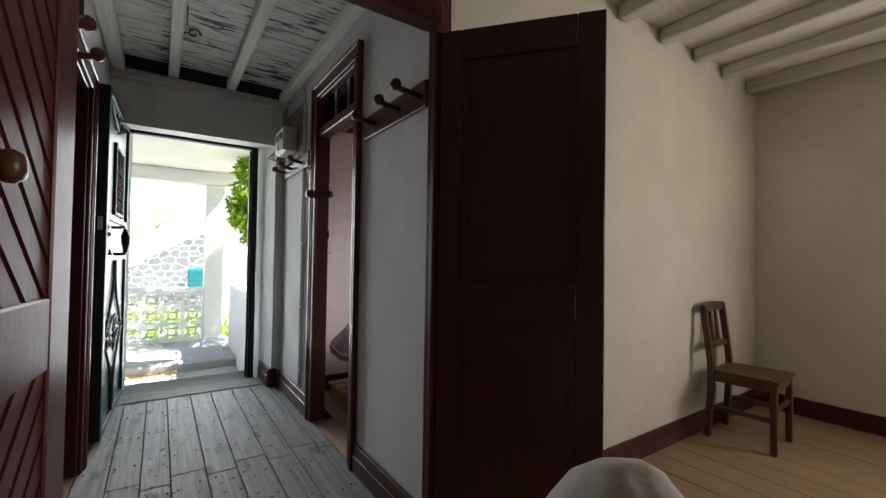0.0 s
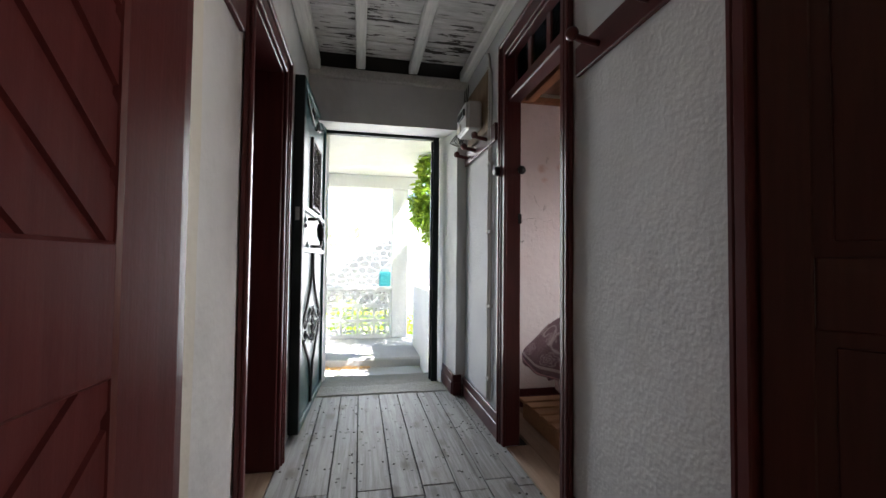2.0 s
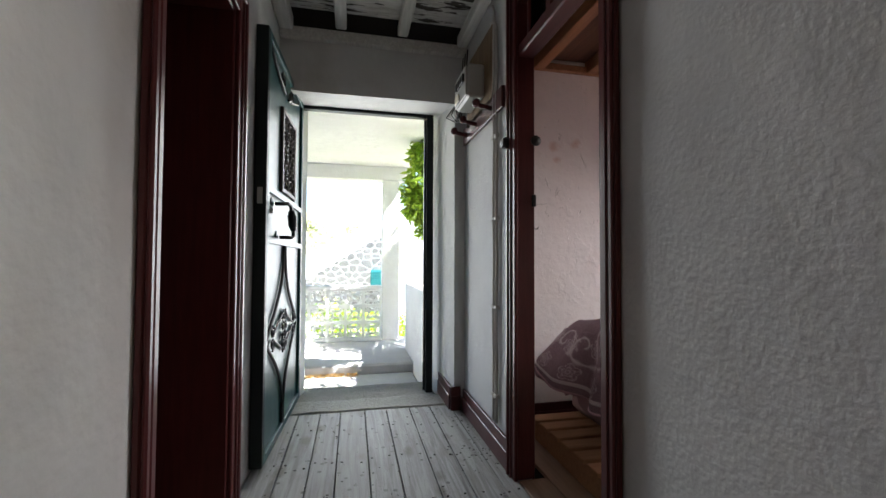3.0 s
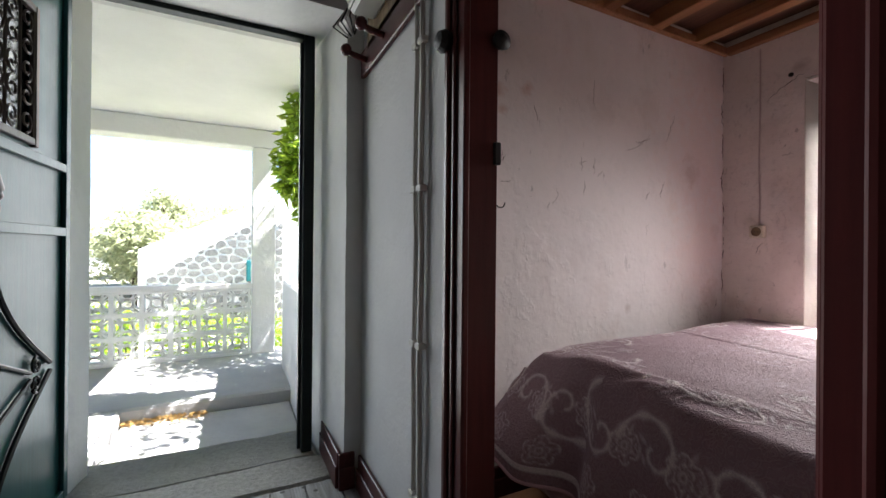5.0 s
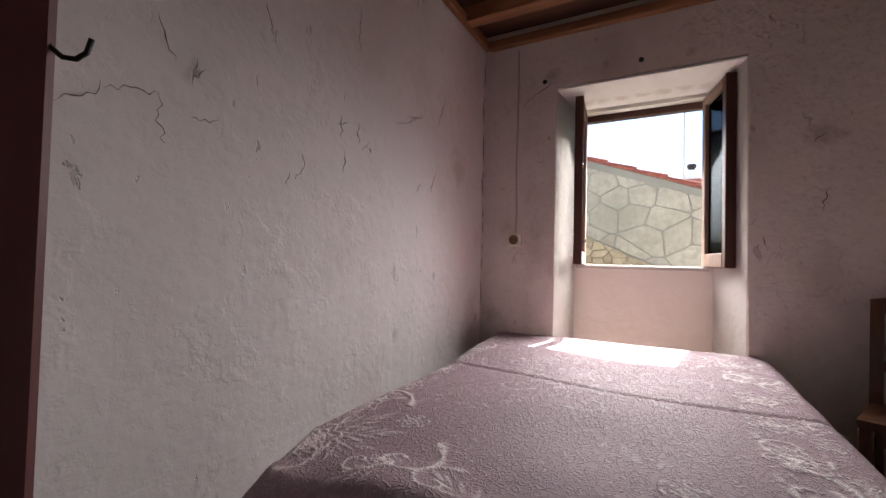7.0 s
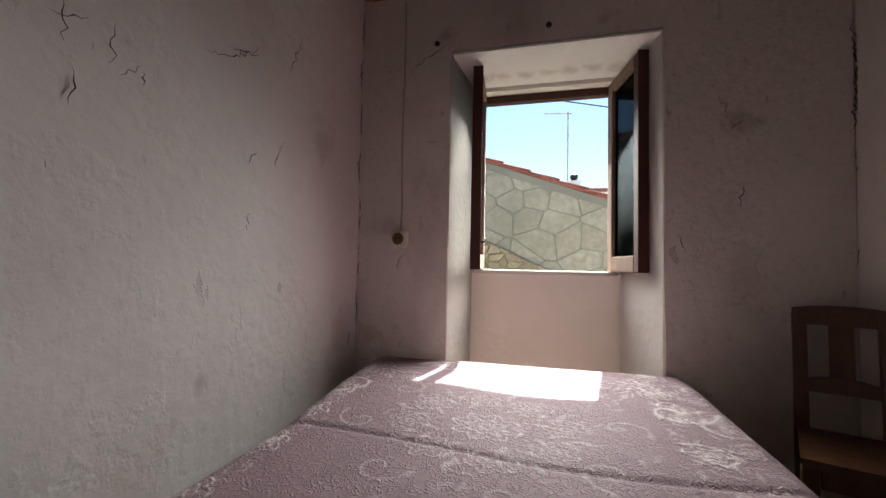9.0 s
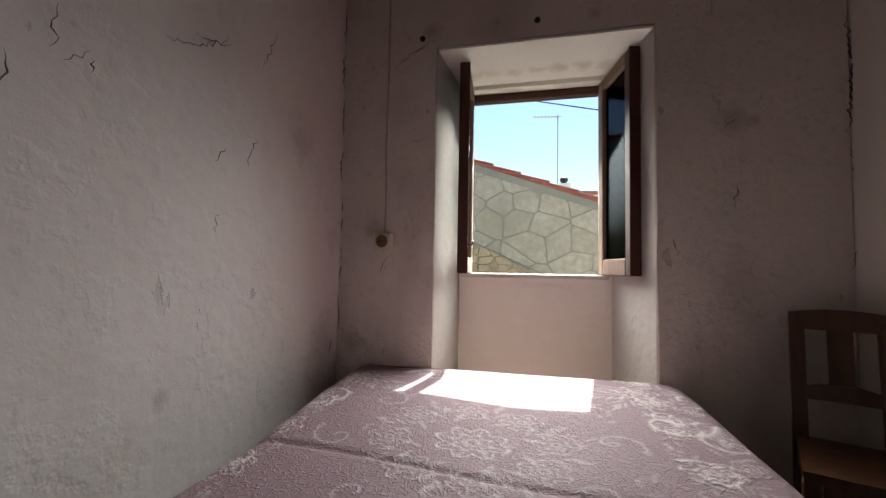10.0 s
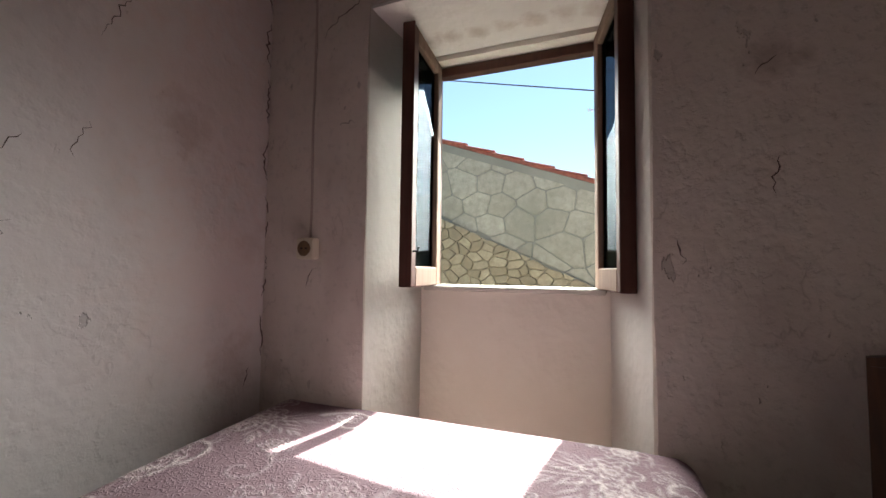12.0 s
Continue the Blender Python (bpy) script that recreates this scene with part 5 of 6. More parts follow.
    for _ in range(16):
        pat += 0.45 * leaf_spray(pu, pv, sprig.uniform(0.35, L_ - 0.4), sprig.uniform(0.25, W_ - 0.25), sprig.uniform(0, math.tau), 0.12, 4)
    pat += 1.0 * (np.abs(pu + drop_foot - 0.05) < 0.008)
    pat = np.clip(pat, 0, 1)
    Z = Z + 0.002 * pat
    co = np.stack([X, Y, Z], -1).reshape(-1, 3)
    me = bpy.data.meshes.new("bedspread")
    idx = np.arange(nu * nv).reshape(nu, nv)
    faces = np.stack([idx[:-1, :-1], idx[1:, :-1], idx[1:, 1:], idx[:-1, 1:]], -1).reshape(-1, 4)
    me.from_pydata(co.tolist(), [], faces.tolist())
    at = me.attributes.new("woven", "FLOAT", "POINT")
    at.data.foreach_set("value", pat.astype(np.float32).ravel())
    for p in me.polygons:
        p.use_smooth = True
    k = Nodes(mat("mauve_quilted_bedspread", (0.3, 0.2, 0.23), 0.75))
    an = k.t.nodes.new("ShaderNodeAttribute")
    an.attribute_name = "woven"
    base = k.mix(k.ramp(k.noise(k.pos, 3, 4), (0.3, 0.0), (0.7, 1.0)), (0.195, 0.118, 0.142), (0.245, 0.152, 0.176))
    quilt = k.noise(k.scaled(1, 1, 1), 40, 1.0, 0.4, 2.2)
    ridge = k.ramp(quilt, (0.42, 0.0), (0.5, 1.0), (0.58, 0.0))
    col = k.mix(k.math("MULTIPLY", ridge, 0.22), base, (0.38, 0.28, 0.30))
    fuzz = k.ramp(k.noise(k.pos, 240, 3), (0.3, 0.5), (0.7, 1.0))
    col = k.mix(k.math("MULTIPLY", k.math("MULTIPLY", an.outputs["Fac"], fuzz), 0.85), col, (0.74, 0.65, 0.64))
    k.bsdf.inputs["Sheen Weight"].default_value = 0.04
    me.materials.append(k.done(col, k.bump(k.math("ADD", ridge, an.outputs["Fac"]), 0.6, 0.005, k.bump(k.noise(k.pos, 300, 2), 0.2, 0.002))))
    root = thing("bedspread", pose(0, 0, 0), "mauve quilted bedspread with pale woven flowers, rumpled at the foot", "bedspread")
    ob = new("cloth", me)
    ob.parent = root
    md = ob.modifiers.new("thick", "SOLIDIFY")
    md.thickness, md.offset = 0.008, -1
    P = np.stack([X, Y, Z], -1)
    for line in (P[0, :, :], P[:, 0, :], P[:, -1, :]):
        bm = bmesh.new()
        tube(bm, [tuple(p) for p in line[::4]], 0.006, 6)
        part("hem", bm, M_HEM, root, "rolled mauve hem", True)
    return root


bedspread()
# folded blanket under the spread at the foot
bm = bmesh.new()
ns = 40
rows_v = []
for i in range(ns + 1):
    y = 3.13 + (4.02 - 3.13) * i / ns
    ring = []
    for k in range(12):
        a = k * math.tau / 12
        ring.append(bm.verts.new((1.60 + 0.115 * math.cos(a) * (1 + 0.1 * math.sin(y * 9)), y, 0.335 + 0.16 * math.sin(a) + 0.012 * math.sin(y * 13 + a))))
    rows_v.append(ring)
for a, b in zip(rows_v, rows_v[1:]):
    for k in range(12):
        bm.faces.new((a[k], a[(k + 1) % 12], b[(k + 1) % 12], b[k]))
bm.faces.new(rows_v[0][::-1])
bm.faces.new(rows_v[-1])
M_BLANK = plaster("rose_blanket", (0.40, 0.25, 0.25), (0.28, 0.165, 0.17), 0.5, 0.5)
tagged(part("folded_blanket", bm, M_BLANK, smooth=True), "rose patterned blanket hanging below the bedspread at the foot", "blanket")

# ---- socket and wall bits ----
so = thing("wall_socket", pose(3.233, 4.205, 1.19), "yellowed surface-mounted wall socket with its cable", "socket")
part("case", boxes((-0.035, -0.002, -0.038, 0.038, -0.036, 0.036), bevel=0.006), M_WHITEP, so)
bm = bmesh.new()
lathe(bm, [(0.024, 0), (0.026, 0.004), (0.021, 0.006), (0.019, 0.002)], 20)
bmesh.ops.rotate(bm, verts=bm.verts, cent=(0, 0, 0), matrix=Matrix.Rotation(radians(-90), 3, "Y"))
bmesh.ops.translate(bm, verts=bm.verts, vec=(-0.035, 0, 0))
ring = part("face_ring", bm, M_PLANK, so, "dark worn socket recess")
for dy in (-0.009, 0.009):
    part("pin_hole", boxes((-0.0405, -0.038, dy - 0.003, dy + 0.003, -0.003, 0.003)), M_BLACK, ring)
bm = bmesh.new()
tube(bm, [(-0.008, 0.0, 0.036), (-0.008, -0.004, 0.15), (-0.006, 0.003, 0.4), (-0.007, -0.002, 0.7), (-0.006, 0.0, 1.05)], 0.0045, 6)
part("cable", bm, mat("plaster_coated_cable", (0.5, 0.4, 0.37), 0.8), so, "painted-over cable running up the wall")
for y, z in ((3.592, 2.063), (4.06, 2.04)):
    bm = bmesh.new()
    lathe(bm, [(0.003, -0.004), (0.012, -0.002), (0.010, 0.006), (0.004, 0.010)], 12)
    bmesh.ops.rotate(bm, verts=bm.verts, cent=(0, 0, 0), matrix=Matrix.Rotation(radians(-90), 3, "Y"))
    ob = tagged(part("wall_plug", bm, M_SHADE_DIRT), "dark old peg stub in the wall", "peg")
    ob.matrix_world = pose(3.233, y, z)

# ---- outside: porch ----
rough_slab("porch_landing", (-0.2, 0.978, 5.52, 6.678, -0.55, -0.235), M_CONC, "pale concrete landing below the doorstep", "pavement", 0.003)
slab("porch_floor", (-3.5, 1.35, 6.68, 8.35, -0.55, -0.13), M_CONC, "pale concrete porch floor", "pavement", 0.02)
slab("porch_floor_side", (-3.5, -0.202, 5.402, 6.679, -0.55, -0.132), M_CONC, "pale concrete porch floor beside the landing", "pavement", 0.02)
slab("porch_roof", (-3.6, 1.2, 5.402, 8.34, 2.42, 2.58), M_STUCCO, "white porch ceiling slab", "roof")
slab("porch_beam", (-3.6, 1.19, 8.05, 8.32, 2.215, 2.418), M_STUCCO, "white porch beam", "beam", 0.01)
slab("porch_pillar", (0.712, 0.965, 8.06, 8.30, -0.129, 2.213), M_STUCCO, "square white porch pillar", "pillar", 0.012)
slab("porch_low_wall", (0.98, 1.14, 5.402, 7.45, -0.3, 0.74), M_STUCCO, "low white porch side wall", "wall", 0.015)
slab("porch_west_wall", (-3.75, -3.6, 5.4, 8.35, -0.55, 2.58), M_STUCCO, "white end wall of the porch", "wall")

par = thing("breeze_block_parapet", pose(0, 8.10, -0.129), "whitewashed pierced-block porch parapet", "parapet")
part("cap", boxes((-3.6, 0.712, -0.05, 0.06, 0.74, 0.80), bevel=0.008), M_BLOCKW, par)
part("plinth", boxes((-3.6, 0.712, -0.045, 0.05, 0.0, 0.03), bevel=0.004), M_BLOCKW, par)
BW, BH = 0.252, 0.236


def breeze_block():
    """One pierced block: a square border, a ring and petals out to the corners and sides."""
    bm = boxes((0, BW, -0.035, 0.035, 0, 0.022), (0, BW, -0.035, 0.035, BH - 0.022, BH), (0, 0.022, -0.035, 0.035, 0.022, BH - 0.022), (BW - 0.022, BW, -0.035, 0.035, 0.022, BH - 0.022))
    cx, cz = BW / 2, BH / 2

    def strip(pts, w):
        for (xa, za), (xb, zb) in zip(pts, pts[1:]):
            d = Vector((xb - xa, zb - za)).normalized()
            n = Vector((-d.y, d.x)) * w / 2
            c = [bm.verts.new((x, y, z)) for y in (-0.03, 0.03) for x, z in ((xa + n.x, za + n.y), (xb + n.x, zb + n.y), (xb - n.x, zb - n.y), (xa - n.x, za - n.y))]
            for f in ((0, 1, 2, 3), (7, 6, 5, 4), (0, 4, 5, 1), (2, 6, 7, 3), (1, 5, 6, 2), (3, 7, 4, 0)):
                bm.faces.new([c[i] for i in f])
    strip([(cx + 0.052 * math.cos(k * math.tau / 12), cz + 0.052 * math.sin(k * math.tau / 12)) for k in range(13)], 0.016)
    for q in range(4):
        a0 = q * math.pi / 2
        mx, mz = cx + (BW / 2 - 0.02) * math.cos(a0), cz + (BH / 2 - 0.02) * math.sin(a0)
        strip([(mx + 0.055 * math.cos(a0 + math.pi + s), mz + 0.055 * math.sin(a0 + math.pi + s)) for s in np.linspace(-1.4, 1.4, 6)], 0.014)
        a1 = a0 + math.pi / 4
        strip([(cx + 0.055 * math.cos(a1), cz + 0.055 * math.sin(a1)), (cx + 0.155 * math.cos(a1), cz + 0.15 * math.sin(a1))], 0.016)
    return mesh_of("breeze_block", bm, M_BLOCKW)


blk = breeze_block()
for r in range(3):
    for c in range(16):
        o = new("block", blk)
        o.parent = par
        o.location = (0.70 - BW * (c + 1), 0, 0.031 + r * BH)

# dry leaves along the step
bm = bmesh.new()
random.seed(11)
for _ in range(260):
    p = Vector((random.uniform(-0.19, 0.35), 6.67 - abs(random.gauss(0, 0.05)), -0.231 + random.uniform(0, 0.02)))
    a, s = random.uniform(0, math.tau), random.uniform(0.012, 0.03)
    d, e = Vector((math.cos(a), math.sin(a), random.uniform(-0.3, 0.3))) * s, Vector((-math.sin(a), math.cos(a), random.uniform(-0.3, 0.3))) * s * 0.45
    bm.faces.new([bm.verts.new(q) for q in (p - d, p + e, p + d, p - e)])
tagged(part("dry_leaves", bm, M_DRYLEAF), "dry brown leaves gathered against the step", "leaves", kind="stuff")

# ---- outside: trees and ground ----
bm = bmesh.new()
box(bm, -400, 400, -400, 400, -1.5, -1.2)
tagged(part("ground", bm, M_GROUND), "dry grassy ground", "ground", kind="structure")


def leaves(bm, centre, radii, n, size, droop=0.0, seed=1):
    rnd = random.Random(seed)
    for _ in range(n):
        while True:
            q = Vector((rnd.uniform(-1, 1), rnd.uniform(-1, 1), rnd.uniform(-1, 1)))
            if q.length <= 1 and noise.noise(q * 2.2 + Vector(centre)) > -0.12:
                break
        p = Vector(centre) + Vector((q.x * radii[0], q.y * radii[1], q.z * radii[2]))
        d = Vector((rnd.gauss(0, 1), rnd.gauss(0, 1), rnd.gauss(-droop, 0.7))).normalized()
        s = d.cross(Vector((rnd.gauss(0, 1), rnd.gauss(0, 1), rnd.gauss(0, 1)))).normalized()
        ln = size * rnd.uniform(0.6, 1.2)
        up = d.cross(s) * ln * 0.08
        a, b, c, e = p, p + d * ln * 0.45 + s * ln * 0.19 + up, p + d * ln, p + d * ln * 0.45 - s * ln * 0.19 + up
        m_ = [bm.verts.new(v) for v in (a, b, c, e)]
        bm.faces.new((m_[0], m_[1], m_[2]))
        bm.faces.new((m_[0], m_[2], m_[3]))


def tree(name, base, height, blobs, leaf, size, material, label, seed, trunk=0.12):
    t = thing(name, pose(*base), label, "tree")
    bm = bmesh.new()
    rnd = random.Random(seed)
    tube(bm, [(0, 0, 0), (0.05, 0.03, height * 0.3), (-0.03, 0.06, height * 0.6)], trunk, 10, (trunk, trunk * 0.75, trunk * 0.45))
    for (cx, cy, cz, *_r) in blobs:
        tube(bm, [(-0.01, 0.05, height * 0.45), (cx * 0.5, cy * 0.5, (height * 0.5 + cz) / 2), (cx, cy, cz)], trunk * 0.3, 7, (trunk * 0.4, trunk * 0.25, trunk * 0.08))
    part("trunk", bm, M_BARK, t)
    bm = bmesh.new()
    for k, (cx, cy, cz, r, n) in enumerate(blobs):
        leaves(bm, (cx, cy, cz), (r, r, r * 0.9), n, leaf * size, 0.4, seed * 50 + k)
    part("crown", bm, material, t)
    return t


# orange tree beside the porch: its hanging branch shows at the door, the rest dapples the floor
tree("orange_tree", (2.35, 6.7, -1.2), 4.2,
     [(-1.22, -0.02, 3.45, 0.22, 560), (-1.27, -0.05, 3.12, 0.23, 600), (-1.30, -0.04, 2.84, 0.20, 460), (-1.22, 0.0, 2.62, 0.13, 170), (-1.40, -0.05, 2.98, 0.13, 160), (-1.2, 0.0, 3.75, 0.2, 420),
      (0.05, -0.9, 4.3, 0.55, 200), (0.0, -0.5, 3.8, 0.45, 130), (0.2, -0.2, 4.1, 0.5, 200), (0.5, 0.4, 4.5, 0.8, 420), (0.3, -0.9, 4.4, 0.6, 200), (0.9, 0.9, 4.2, 0.8, 420), (0.2, 1.3, 4.4, 0.7, 420), (-0.2, 0.85, 4.0, 0.5, 700), (0.5, 0.7, 4.3, 0.7, 1000), (-0.3, 1.0, 3.6, 0.45, 420), (0.2, 1.5, 4.0, 0.6, 700)],
     0.11, 1.0, M_LEAF, "orange tree with bright green leaves hanging over the porch", 5)

random.seed(21)
for k in range(40):
    x, y = (random.uniform(-13, 3), random.uniform(21, 29)) if k < 24 else (random.uniform(-26, 10), random.uniform(30, 46))
    h = random.uniform(2.9, 4.3) if k < 24 else random.uniform(5.0, 6.6)
    tree("olive_tree", (x, y, -1.2), h, [(random.uniform(-0.9, 0.9), random.uniform(-0.9, 0.9), h * random.uniform(0.4, 0.8), random.uniform(0.9, 1.5), 420) for _ in range(6)],
         0.30, 1.0, M_FAR, "grey-green tree on the slope behind the houses", 100 + k, 0.2)
for k in range(9):
    x = -4.6 + 0.75 * k
    t = thing("garden_bush", pose(x, 9.6 + random.uniform(-0.2, 0.9), -1.2), "leafy yellow-green garden bush behind the parapet", "bush")
    bm = bmesh.new()
    for j in range(3):
        tube(bm, [(0, 0, 0), (random.uniform(-0.2, 0.2), random.uniform(-0.2, 0.2), 0.9)], 0.02, 6, (0.025, 0.01))
    part("stem", bm, M_BARK, t)
    bm = bmesh.new()
    for j in range(3):
        leaves(bm, (random.uniform(-0.3, 0.3), random.uniform(-0.2, 0.2), random.uniform(0.7, 1.3)), (0.38, 0.35, 0.35), 260, 0.10, 0.2, 300 + 10 * k + j)
    part("crown", bm, M_LEAF, t)

# ---- stone facing ----


def stones(parent, to_world, u0, u1, v0, v1, cu, cv, bounds, material, depth, gap, seed, jitter=0.3, drop=0.12, soft=0.2, name="stone"):
    """Irregular facing stones: cells round scattered seeds, cut by joints and by the bounds (a, b, c): a*u + b*v < c."""
    rnd = random.Random(seed)
    seeds = {}
    for j in range(round((v1 - v0) / cv)):
        for i in range(round((u1 - u0) / cu)):
            q = Vector((u0 + cu * (i + 0.5 * (j % 2) + rnd.uniform(-jitter, jitter)), v0 + cv * (j + rnd.uniform(-jitter, jitter))))
            if rnd.random() > drop:
                seeds[i, j] = q
    for (i, j), p in seeds.items():
        poly = [p + Vector((a * cu * 1.2, b * cv * 1.2)) for a, b in ((-1, -1), (1, -1), (1, 1), (-1, 1))]
        planes = []
        for di in range(-3, 4):
            for dj in range(-3, 4):
                q = seeds.get((i + di, j + dj))
                if q is not None and (di or dj):
                    nrm = Vector(((q - p).x / cu ** 1.2, (q - p).y / cv ** 1.2)).normalized()
                    planes.append((nrm, nrm.dot((p + q) / 2) - gap / 2))
        for a, b, c in bounds:
            ln = math.hypot(a, b)
            planes.append((Vector((a, b)) / ln, c / ln))
        for nrm, c in planes:
            out = []
            for s, e in zip(poly, poly[1:] + poly[:1]):
                ds, de = nrm.dot(s) - c, nrm.dot(e) - c
                if ds <= 0:
                    out.append(s)
                if ds * de < 0:
                    out.append(s + (e - s) * (ds / (ds - de)))
            poly = out
            if len(poly) < 3:
                break
        if len(poly) < 3:
            continue
        size = abs(sum(s.cross(e) for s, e in zip(poly, poly[1:] + poly[:1]))) / 2
        if size < 0.12 * cu * cv:
            continue
        ring = []
        for s, e in zip(poly, poly[1:] + poly[:1]):
            ring += [s.lerp(e, soft), s.lerp(e, 1 - soft)]
        one_stone(parent, to_world, ring, material, depth, rnd, name)


def one_stone(parent, to_world, ring, material, depth, rnd, name):
    c = sum(ring, Vector((0, 0))) / len(ring)
    bm = bmesh.new()
    high = depth * rnd.uniform(0.85, 1.15)
    lvl = [(1.0, 0.0), (0.99, high * 0.7), (0.93, high)]
    rings = [[bm.verts.new(to_world(c.x + (p.x - c.x) * s, c.y + (p.y - c.y) * s, d)) for p in ring] for s, d in lvl]
    for r0, r1 in zip(rings, rings[1:]):
        for k in range(len(ring)):
            q = (k + 1) % len(ring)
            bm.faces.new((r0[k], r0[q], r1[q], r1[k]))
    bm.faces.new(rings[-1])
    bmesh.ops.recalc_face_normals(bm, faces=bm.faces)
    part(name, bm, material, parent)


def prism(bm, pts, axis, t0, t1):
    """A slab with the outline pts (u, z), across axis from t0 to t1."""
    f = (lambda u, z, t: (t, u, z)) if axis == "x" else (lambda u, z, t: (u, t, z))
    a = [bm.verts.new(f(u, z, t0)) for u, z in pts]
    b = [bm.verts.new(f(u, z, t1)) for u, z in pts]
    bm.faces.new(a)
    bm.faces.new(b[::-1])
    for k in range(len(pts)):
        j = (k + 1) % len(pts)
        bm.faces.new((a[k], b[k], b[j], a[j]))
    bmesh.ops.recalc_face_normals(bm, faces=bm.faces)
    return bm


# neighbour seen from the bedroom window
def nb_top(y):
    return 2.10 + 0.352 * (y - 3.34)


def nb_low(y):
    return 1.06 + 0.45 * (y - 3.6)


nb = thing("neighbour_house", pose(0, 0, 0), "neighbouring house gable of grey stones with a clay tile verge", "house")
part("wall", prism(bmesh.new(), [(-3, -1.2), (9.5, -1.2), (9.5, nb_top(9.5)), (-3, nb_top(-3))], "x", 7.03, 7.5), M_MORTAR, nb)
stones(nb, lambda u, v, d: (7.03 - d, u, v), 1.4, 7.4, 0.2, 3.8, 0.36, 0.25, [(-0.352, 1, 2.10 - 0.352 * 3.34 - 0.10), (0.45, -1, 0.45 * 3.6 - 1.06)], M_STONEN, 0.010, 0.011, 31, 0.19, 0.22, 0.07)
nb_roof = part("roof", prism(bmesh.new(), [(-3, nb_top(-3) + 0.01), (9.5, nb_top(9.5) + 0.01), (9.5, nb_top(9.5) + 0.05), (-3, nb_top(-3) + 0.05)], "x", 7.06, 11.0), M_TILE, nb)
y = -3.0
while y < 9.4:
    bm = bmesh.new()
    ln = 0.42
    vs = []
    for s in (0, 1):
        yy = y + s * ln
        zz = nb_top(yy) + 0.022 + (0.028 if s == 0 else 0.0)
        rr = 0.060 - 0.008 * s
        vs.append([bm.verts.new((7.02 + rr * math.cos(a), yy, zz + rr * 0.55 * math.sin(a))) for a in np.linspace(0, math.pi, 7)])
    for q in range(6):
        bm.faces.new((vs[0][q], vs[0][q + 1], vs[1][q + 1], vs[1][q]))
    bmesh.ops.solidify(bm, geom=bm.faces[:], thickness=0.014)
    part("roof_tile", bm, M_TILE, nb_roof)
    y += 0.36
rb = thing("ruined_rubble_wall", pose(0, 0, 0), "low tan rubble stone wall against the neighbouring gable", "stone wall")
part("core", prism(bmesh.new(), [(0.2, -1.2), (8.2, -1.2), (8.2, nb_low(8.2)), (1.5, nb_low(1.5) - 0.05), (0.2, nb_low(0.2))], "x", 6.93, 7.0), M_TAN, rb)
stones(rb, lambda u, v, d: (6.93 - d, u, v), 2.4, 7.0, 0.5, 2.6, 0.16, 0.10, [(-0.45, 1, 1.05 - 0.45 * 3.6), (0, -1, -0.45)], M_STONER, 0.03, 0.010, 32, 0.46, 0.12, 0.12)

# far roof with chimney cowl and aerial
fh = thing("far_house", pose(18.6, 0, -1.2), "far white house with a clay roof", "house")
part("wall", boxes((0, 6, -3, 9, 0, 5.3)), M_STUCCO, fh)
part("roof", prism(bmesh.new(), [(-3.2, 5.302), (9.2, 5.302), (9.2, 5.42), (-3.2, 5.42)], "x", -0.2, 6.2), M_TILE, fh)
ch = thing("chimney", pose(18.7, 2.75, 3.95), "white chimney with a dark round cowl", "chimney")
part("stack", boxes((-0.18, 0.18, -0.25, 0.25, 0.0, 0.62)), M_STUCCO, ch)
bm = bmesh.new()
lathe(bm, [(0.10, 0.62), (0.11, 0.66), (0.15, 0.72), (0.17, 0.78), (0.14, 0.86), (0.05, 0.90)], 14)
part("cowl", bm, M_BLACK, ch)
an = thing("tv_aerial", pose(18.6, 3.0, 4.22), "thin metal television aerial on a mast", "aerial")
bm = bmesh.new()
tube(bm, [(0, 0, 0), (0, 0, 3.15)], 0.03, 6)
part("mast", bm, M_WIRE, an)
bm = bmesh.new()
tube(bm, [(0, -0.15, 3.05), (0, 0.95, 3.12)], 0.02, 6)
for k in range(9):
    yy = -0.1 + 0.13 * k
    tube(bm, [(-0.22, yy, 3.06 + 0.006 * k), (0.22, yy, 3.06 + 0.006 * k)], 0.012, 5)
part("yagi", bm, M_WIRE, an)
bm = bmesh.new()
tube(bm, [(9.5, -12 + 2.4 * k, 4.13 + 0.225 * (2.4 * k - 15.0) + 0.004 * (k - 6) ** 2) for k in range(16)], 0.012, 5)
tagged(part("overhead_cable", bm, M_BLACK), "black overhead cable across the sky", "cable")

# white and stone house opposite the porch
gb = thing("gable_house", pose(0, 14, 0), "white house with a sloping parapet and grey stone facing", "house")
part("wall", prism(bmesh.new(), [(-1.36, -1.2), (9, -1.2), (9, 4.6), (7.2, 5.2), (-1.36, 1.02)], "y", 0.04, 5.0), M_STUCCO, gb)
stones(gb, lambda u, v, d: (u, 0.04 - d, v), -1.5, 3.6, -0.5, 1.9, 0.25, 0.165, [(-0.615, 1, 0.26 + 0.615 * 1.36), (0, 1, 1.72), (-1, 0, 1.2), (1, 0, 1.62)], M_STONEG, 0.02, 0.042, 33, 0.32, 0.10, 0.22)
sh = thing("shutter", pose(0.79, 13.93, 0.27), "teal louvred window shutter", "shutter")
part("frame", boxes((0, 0.46, 0, 0.05, 0, 0.5), bevel=0.004), M_TEAL, sh)
for k in range(10):
    part("slat", boxes((0.03, 0.43, -0.02, -0.001, 0.03 + 0.045 * k, 0.06 + 0.045 * k), bevel=0.003), M_TEAL, sh)
w2 = thing("far_window", pose(2.25, 13.96, 0.55), "pale blue-grey far window", "window")
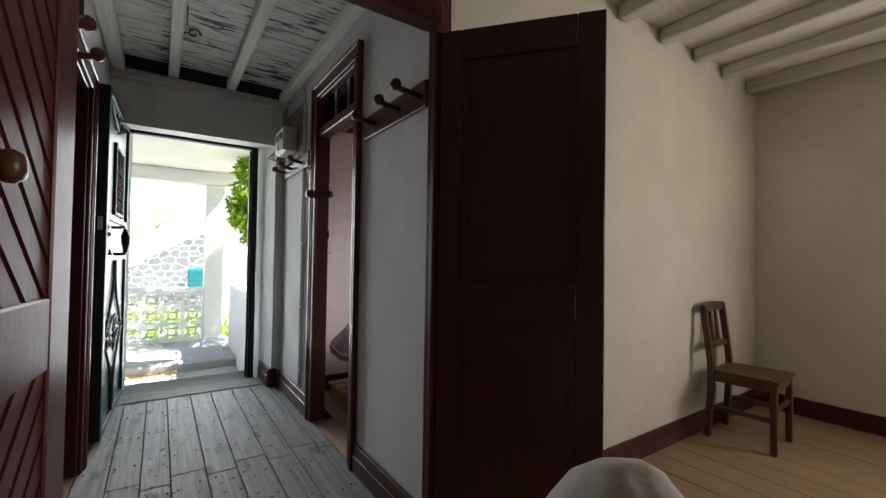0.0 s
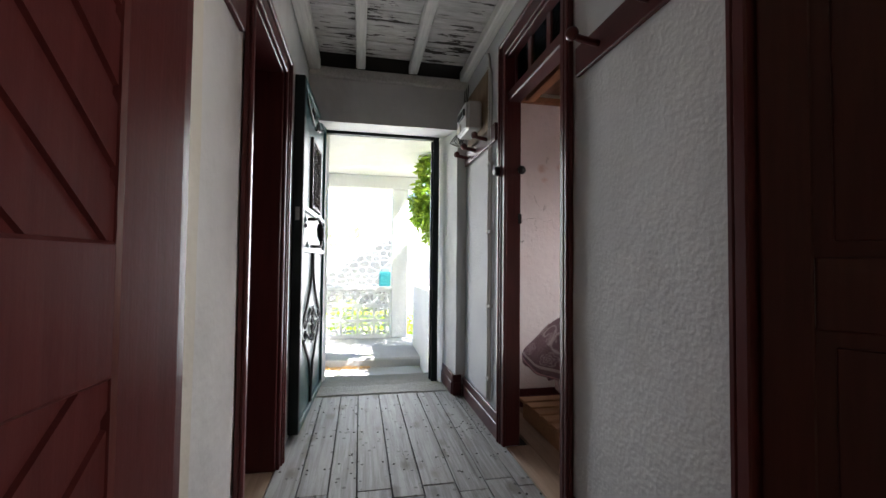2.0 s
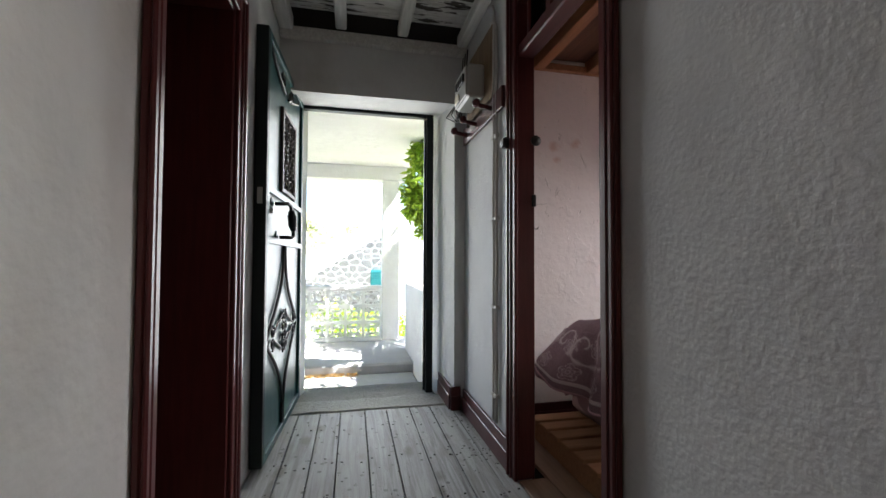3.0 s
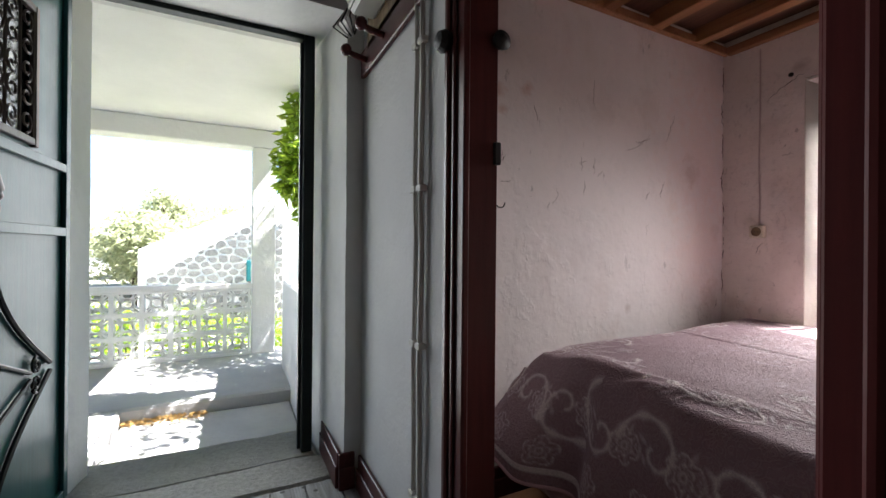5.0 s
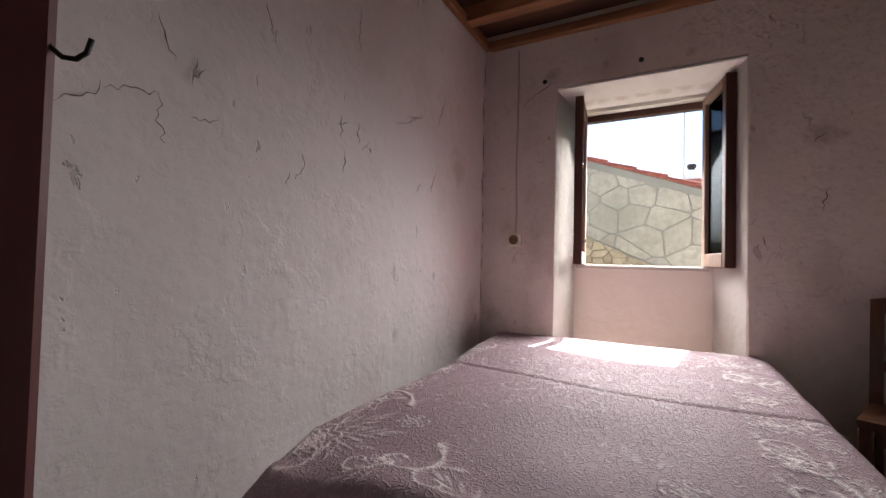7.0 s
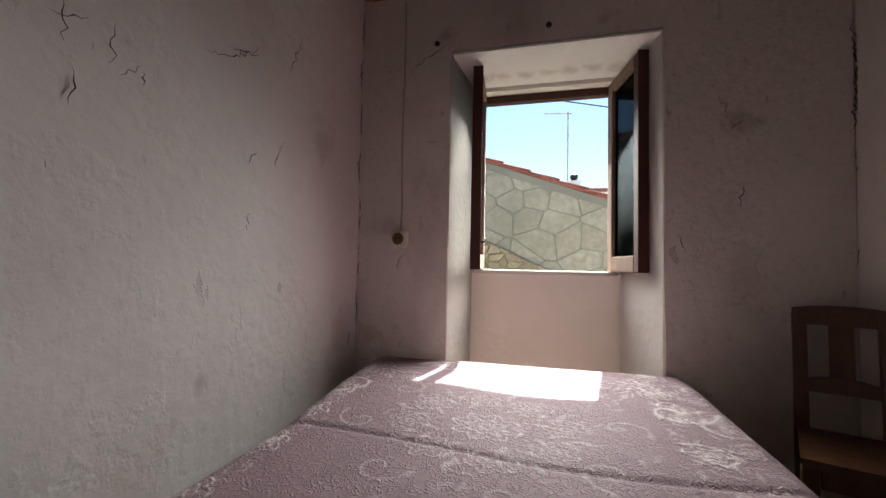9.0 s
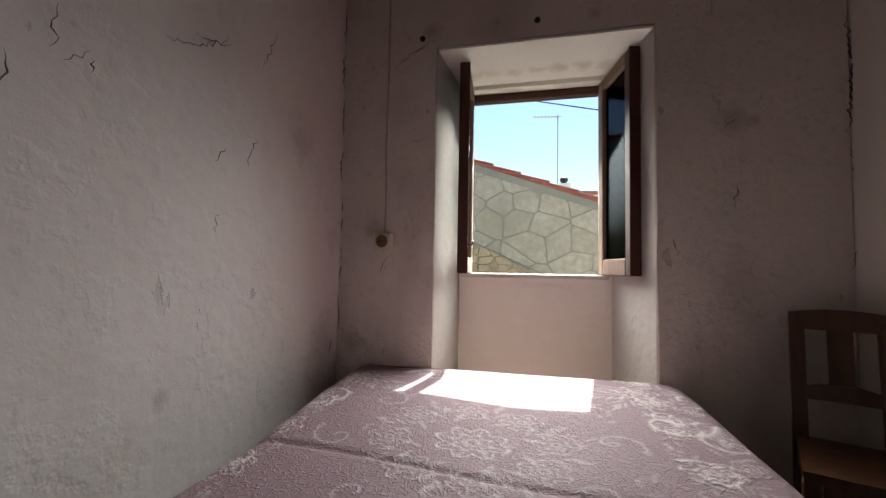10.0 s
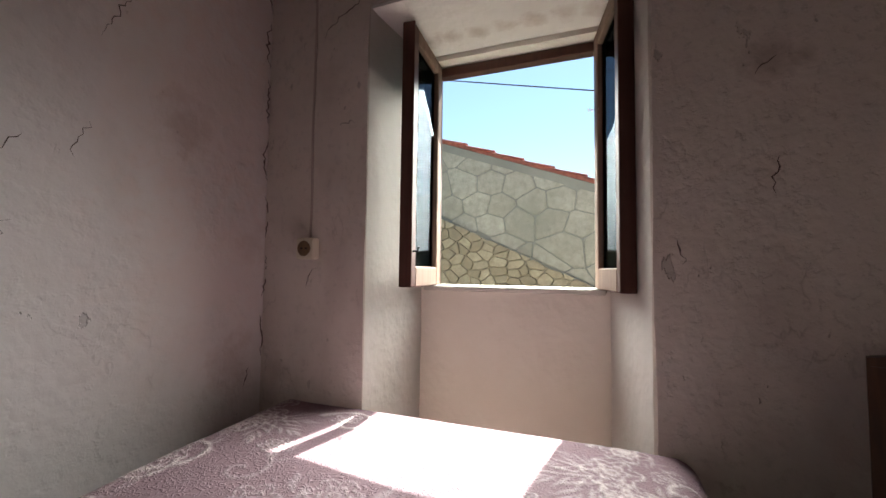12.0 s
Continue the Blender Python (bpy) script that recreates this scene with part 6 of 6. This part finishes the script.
part("frame", boxes((0, 0.6, 0, 0.05, 0, 0.85), bevel=0.005), M_STUCCO, w2)
part("pane", boxes((0.06, 0.54, -0.012, -0.002, 0.06, 0.79)), mat("far_glass", (0.12, 0.2, 0.25), 0.2), w2)
for x, y, w, h, c in ((-14, 58, 9, 3.6, M_STUCCO), (-3, 62, 7, 3.4, M_STUCCO)):
    hs = thing("village_house", pose(x, y, -1.2), "distant white village house with a clay roof", "house")
    part("wall", boxes((0, w, 0, 5, 0, h)), c, hs)
    part("roof", prism(bmesh.new(), [(-0.3, h + 0.002), (w + 0.3, h + 0.002), (w / 2, h + 1.2)], "y", -0.3, 5.3), M_TILE, hs)
ps = thing("gate_post", pose(-3.6, 17.0, -1.2), "white square post in the garden", "post")
part("shaft", boxes((0, 0.32, 0, 0.32, 0, 2.0), bevel=0.02), M_STUCCO, ps)

# ---- floor boards ----
fl = thing("floor", pose(0, 0, 0), "scuffed whitewashed corridor floor boards", "floor", kind="structure")
seams = [-0.19, -0.05, 0.09, 0.22, 0.38, 0.525, 0.685, 0.83, 0.975, 1.06]
random.seed(6)
for k, (a, b) in enumerate(zip(seams, seams[1:])):
    joint = 3.40 + (0.05 if k % 2 else -0.03)
    for y0, y1 in ((2.242, joint - 0.003), (joint + 0.003, 4.848)):
        dz = random.uniform(-0.0015, 0.0015)
        bm = boxes((a + 0.003, b - 0.003, y0, y1, -0.021, 0.0 + dz), bevel=0.0015)
        part("board", bm, M_BOARDS, fl)
# nail heads in the corridor boards
bm = bmesh.new()
bmesh.ops.create_cone(bm, cap_ends=True, segments=8, radius1=0.0062, radius2=0.005, depth=0.004)
nail = mesh_of("nail", bm, M_SHADE_DIRT)
for k, (a, b) in enumerate(zip(seams, seams[1:])):
    for row in range(6):
        for f in (0.2, 0.78):
            o = new("nail", nail)
            o.parent = fl
            o.location = (a + (b - a) * f + random.uniform(-0.012, 0.012), 2.45 + 0.42 * row + random.uniform(-0.03, 0.03), 0.001)
bm = bmesh.new()
rg = random.Random(17)
for _ in range(340):
    u = rg.random()
    x = rg.uniform(-0.17, 1.03) if u < 0.55 else rg.choice(seams[1:-1]) + rg.gauss(0, 0.012) if u < 0.85 else 1.03 - abs(rg.gauss(0, 0.05))
    y = rg.uniform(2.3, 4.82) if u < 0.85 else rg.uniform(3.9, 4.8)
    s = rg.uniform(0.0015, 0.0055)
    turn = rg.uniform(0, math.pi)
    low = [bm.verts.new((x + s * 1.5 * math.cos(turn + q * math.tau / 5), y + s * math.sin(turn + q * math.tau / 5) * 1.2, 0.0005)) for q in range(5)]
    tip = bm.verts.new((x, y, 0.0012 + s * 0.6))
    for q in range(5):
        bm.faces.new((low[q], low[(q + 1) % 5], tip))
tagged(part("floor_grit", bm, M_SHADE_DIRT), "dark crumbs of dirt scattered on the boards", "dirt", kind="stuff")
fr = thing("floor_room", pose(0, 0, 0), "yellowish waxed floor boards of the first room", "floor", kind="structure")
x = -3.19
while x < 4.24:
    w = min(random.uniform(0.17, 0.21), 4.245 - x)
    cut_y = random.uniform(-1.5, 1.7)
    for y0, y1 in ((-2.6, cut_y - 0.002), (cut_y + 0.002, 2.236)):
        part("board", boxes((x + 0.002, x + w - 0.002, y0, y1, -0.021, random.uniform(-0.0015, 0.001)), bevel=0.002), M_ROOMB, fr)
    x += w
fb = thing("floor_bedroom", pose(0, 0, 0), "bare wooden bedroom floor boards", "floor", kind="structure")
x = 1.064
while x < 3.59:
    w = min(random.uniform(0.14, 0.17), 3.598 - x)
    part("board", boxes((x + 0.002, x + w - 0.002, 2.584 if x > 1.13 else 3.09, 4.408 if x > 1.13 else 3.78, -0.021, random.uniform(-0.0015, 0.001)), bevel=0.002), M_BEDB, fb)
    x += w
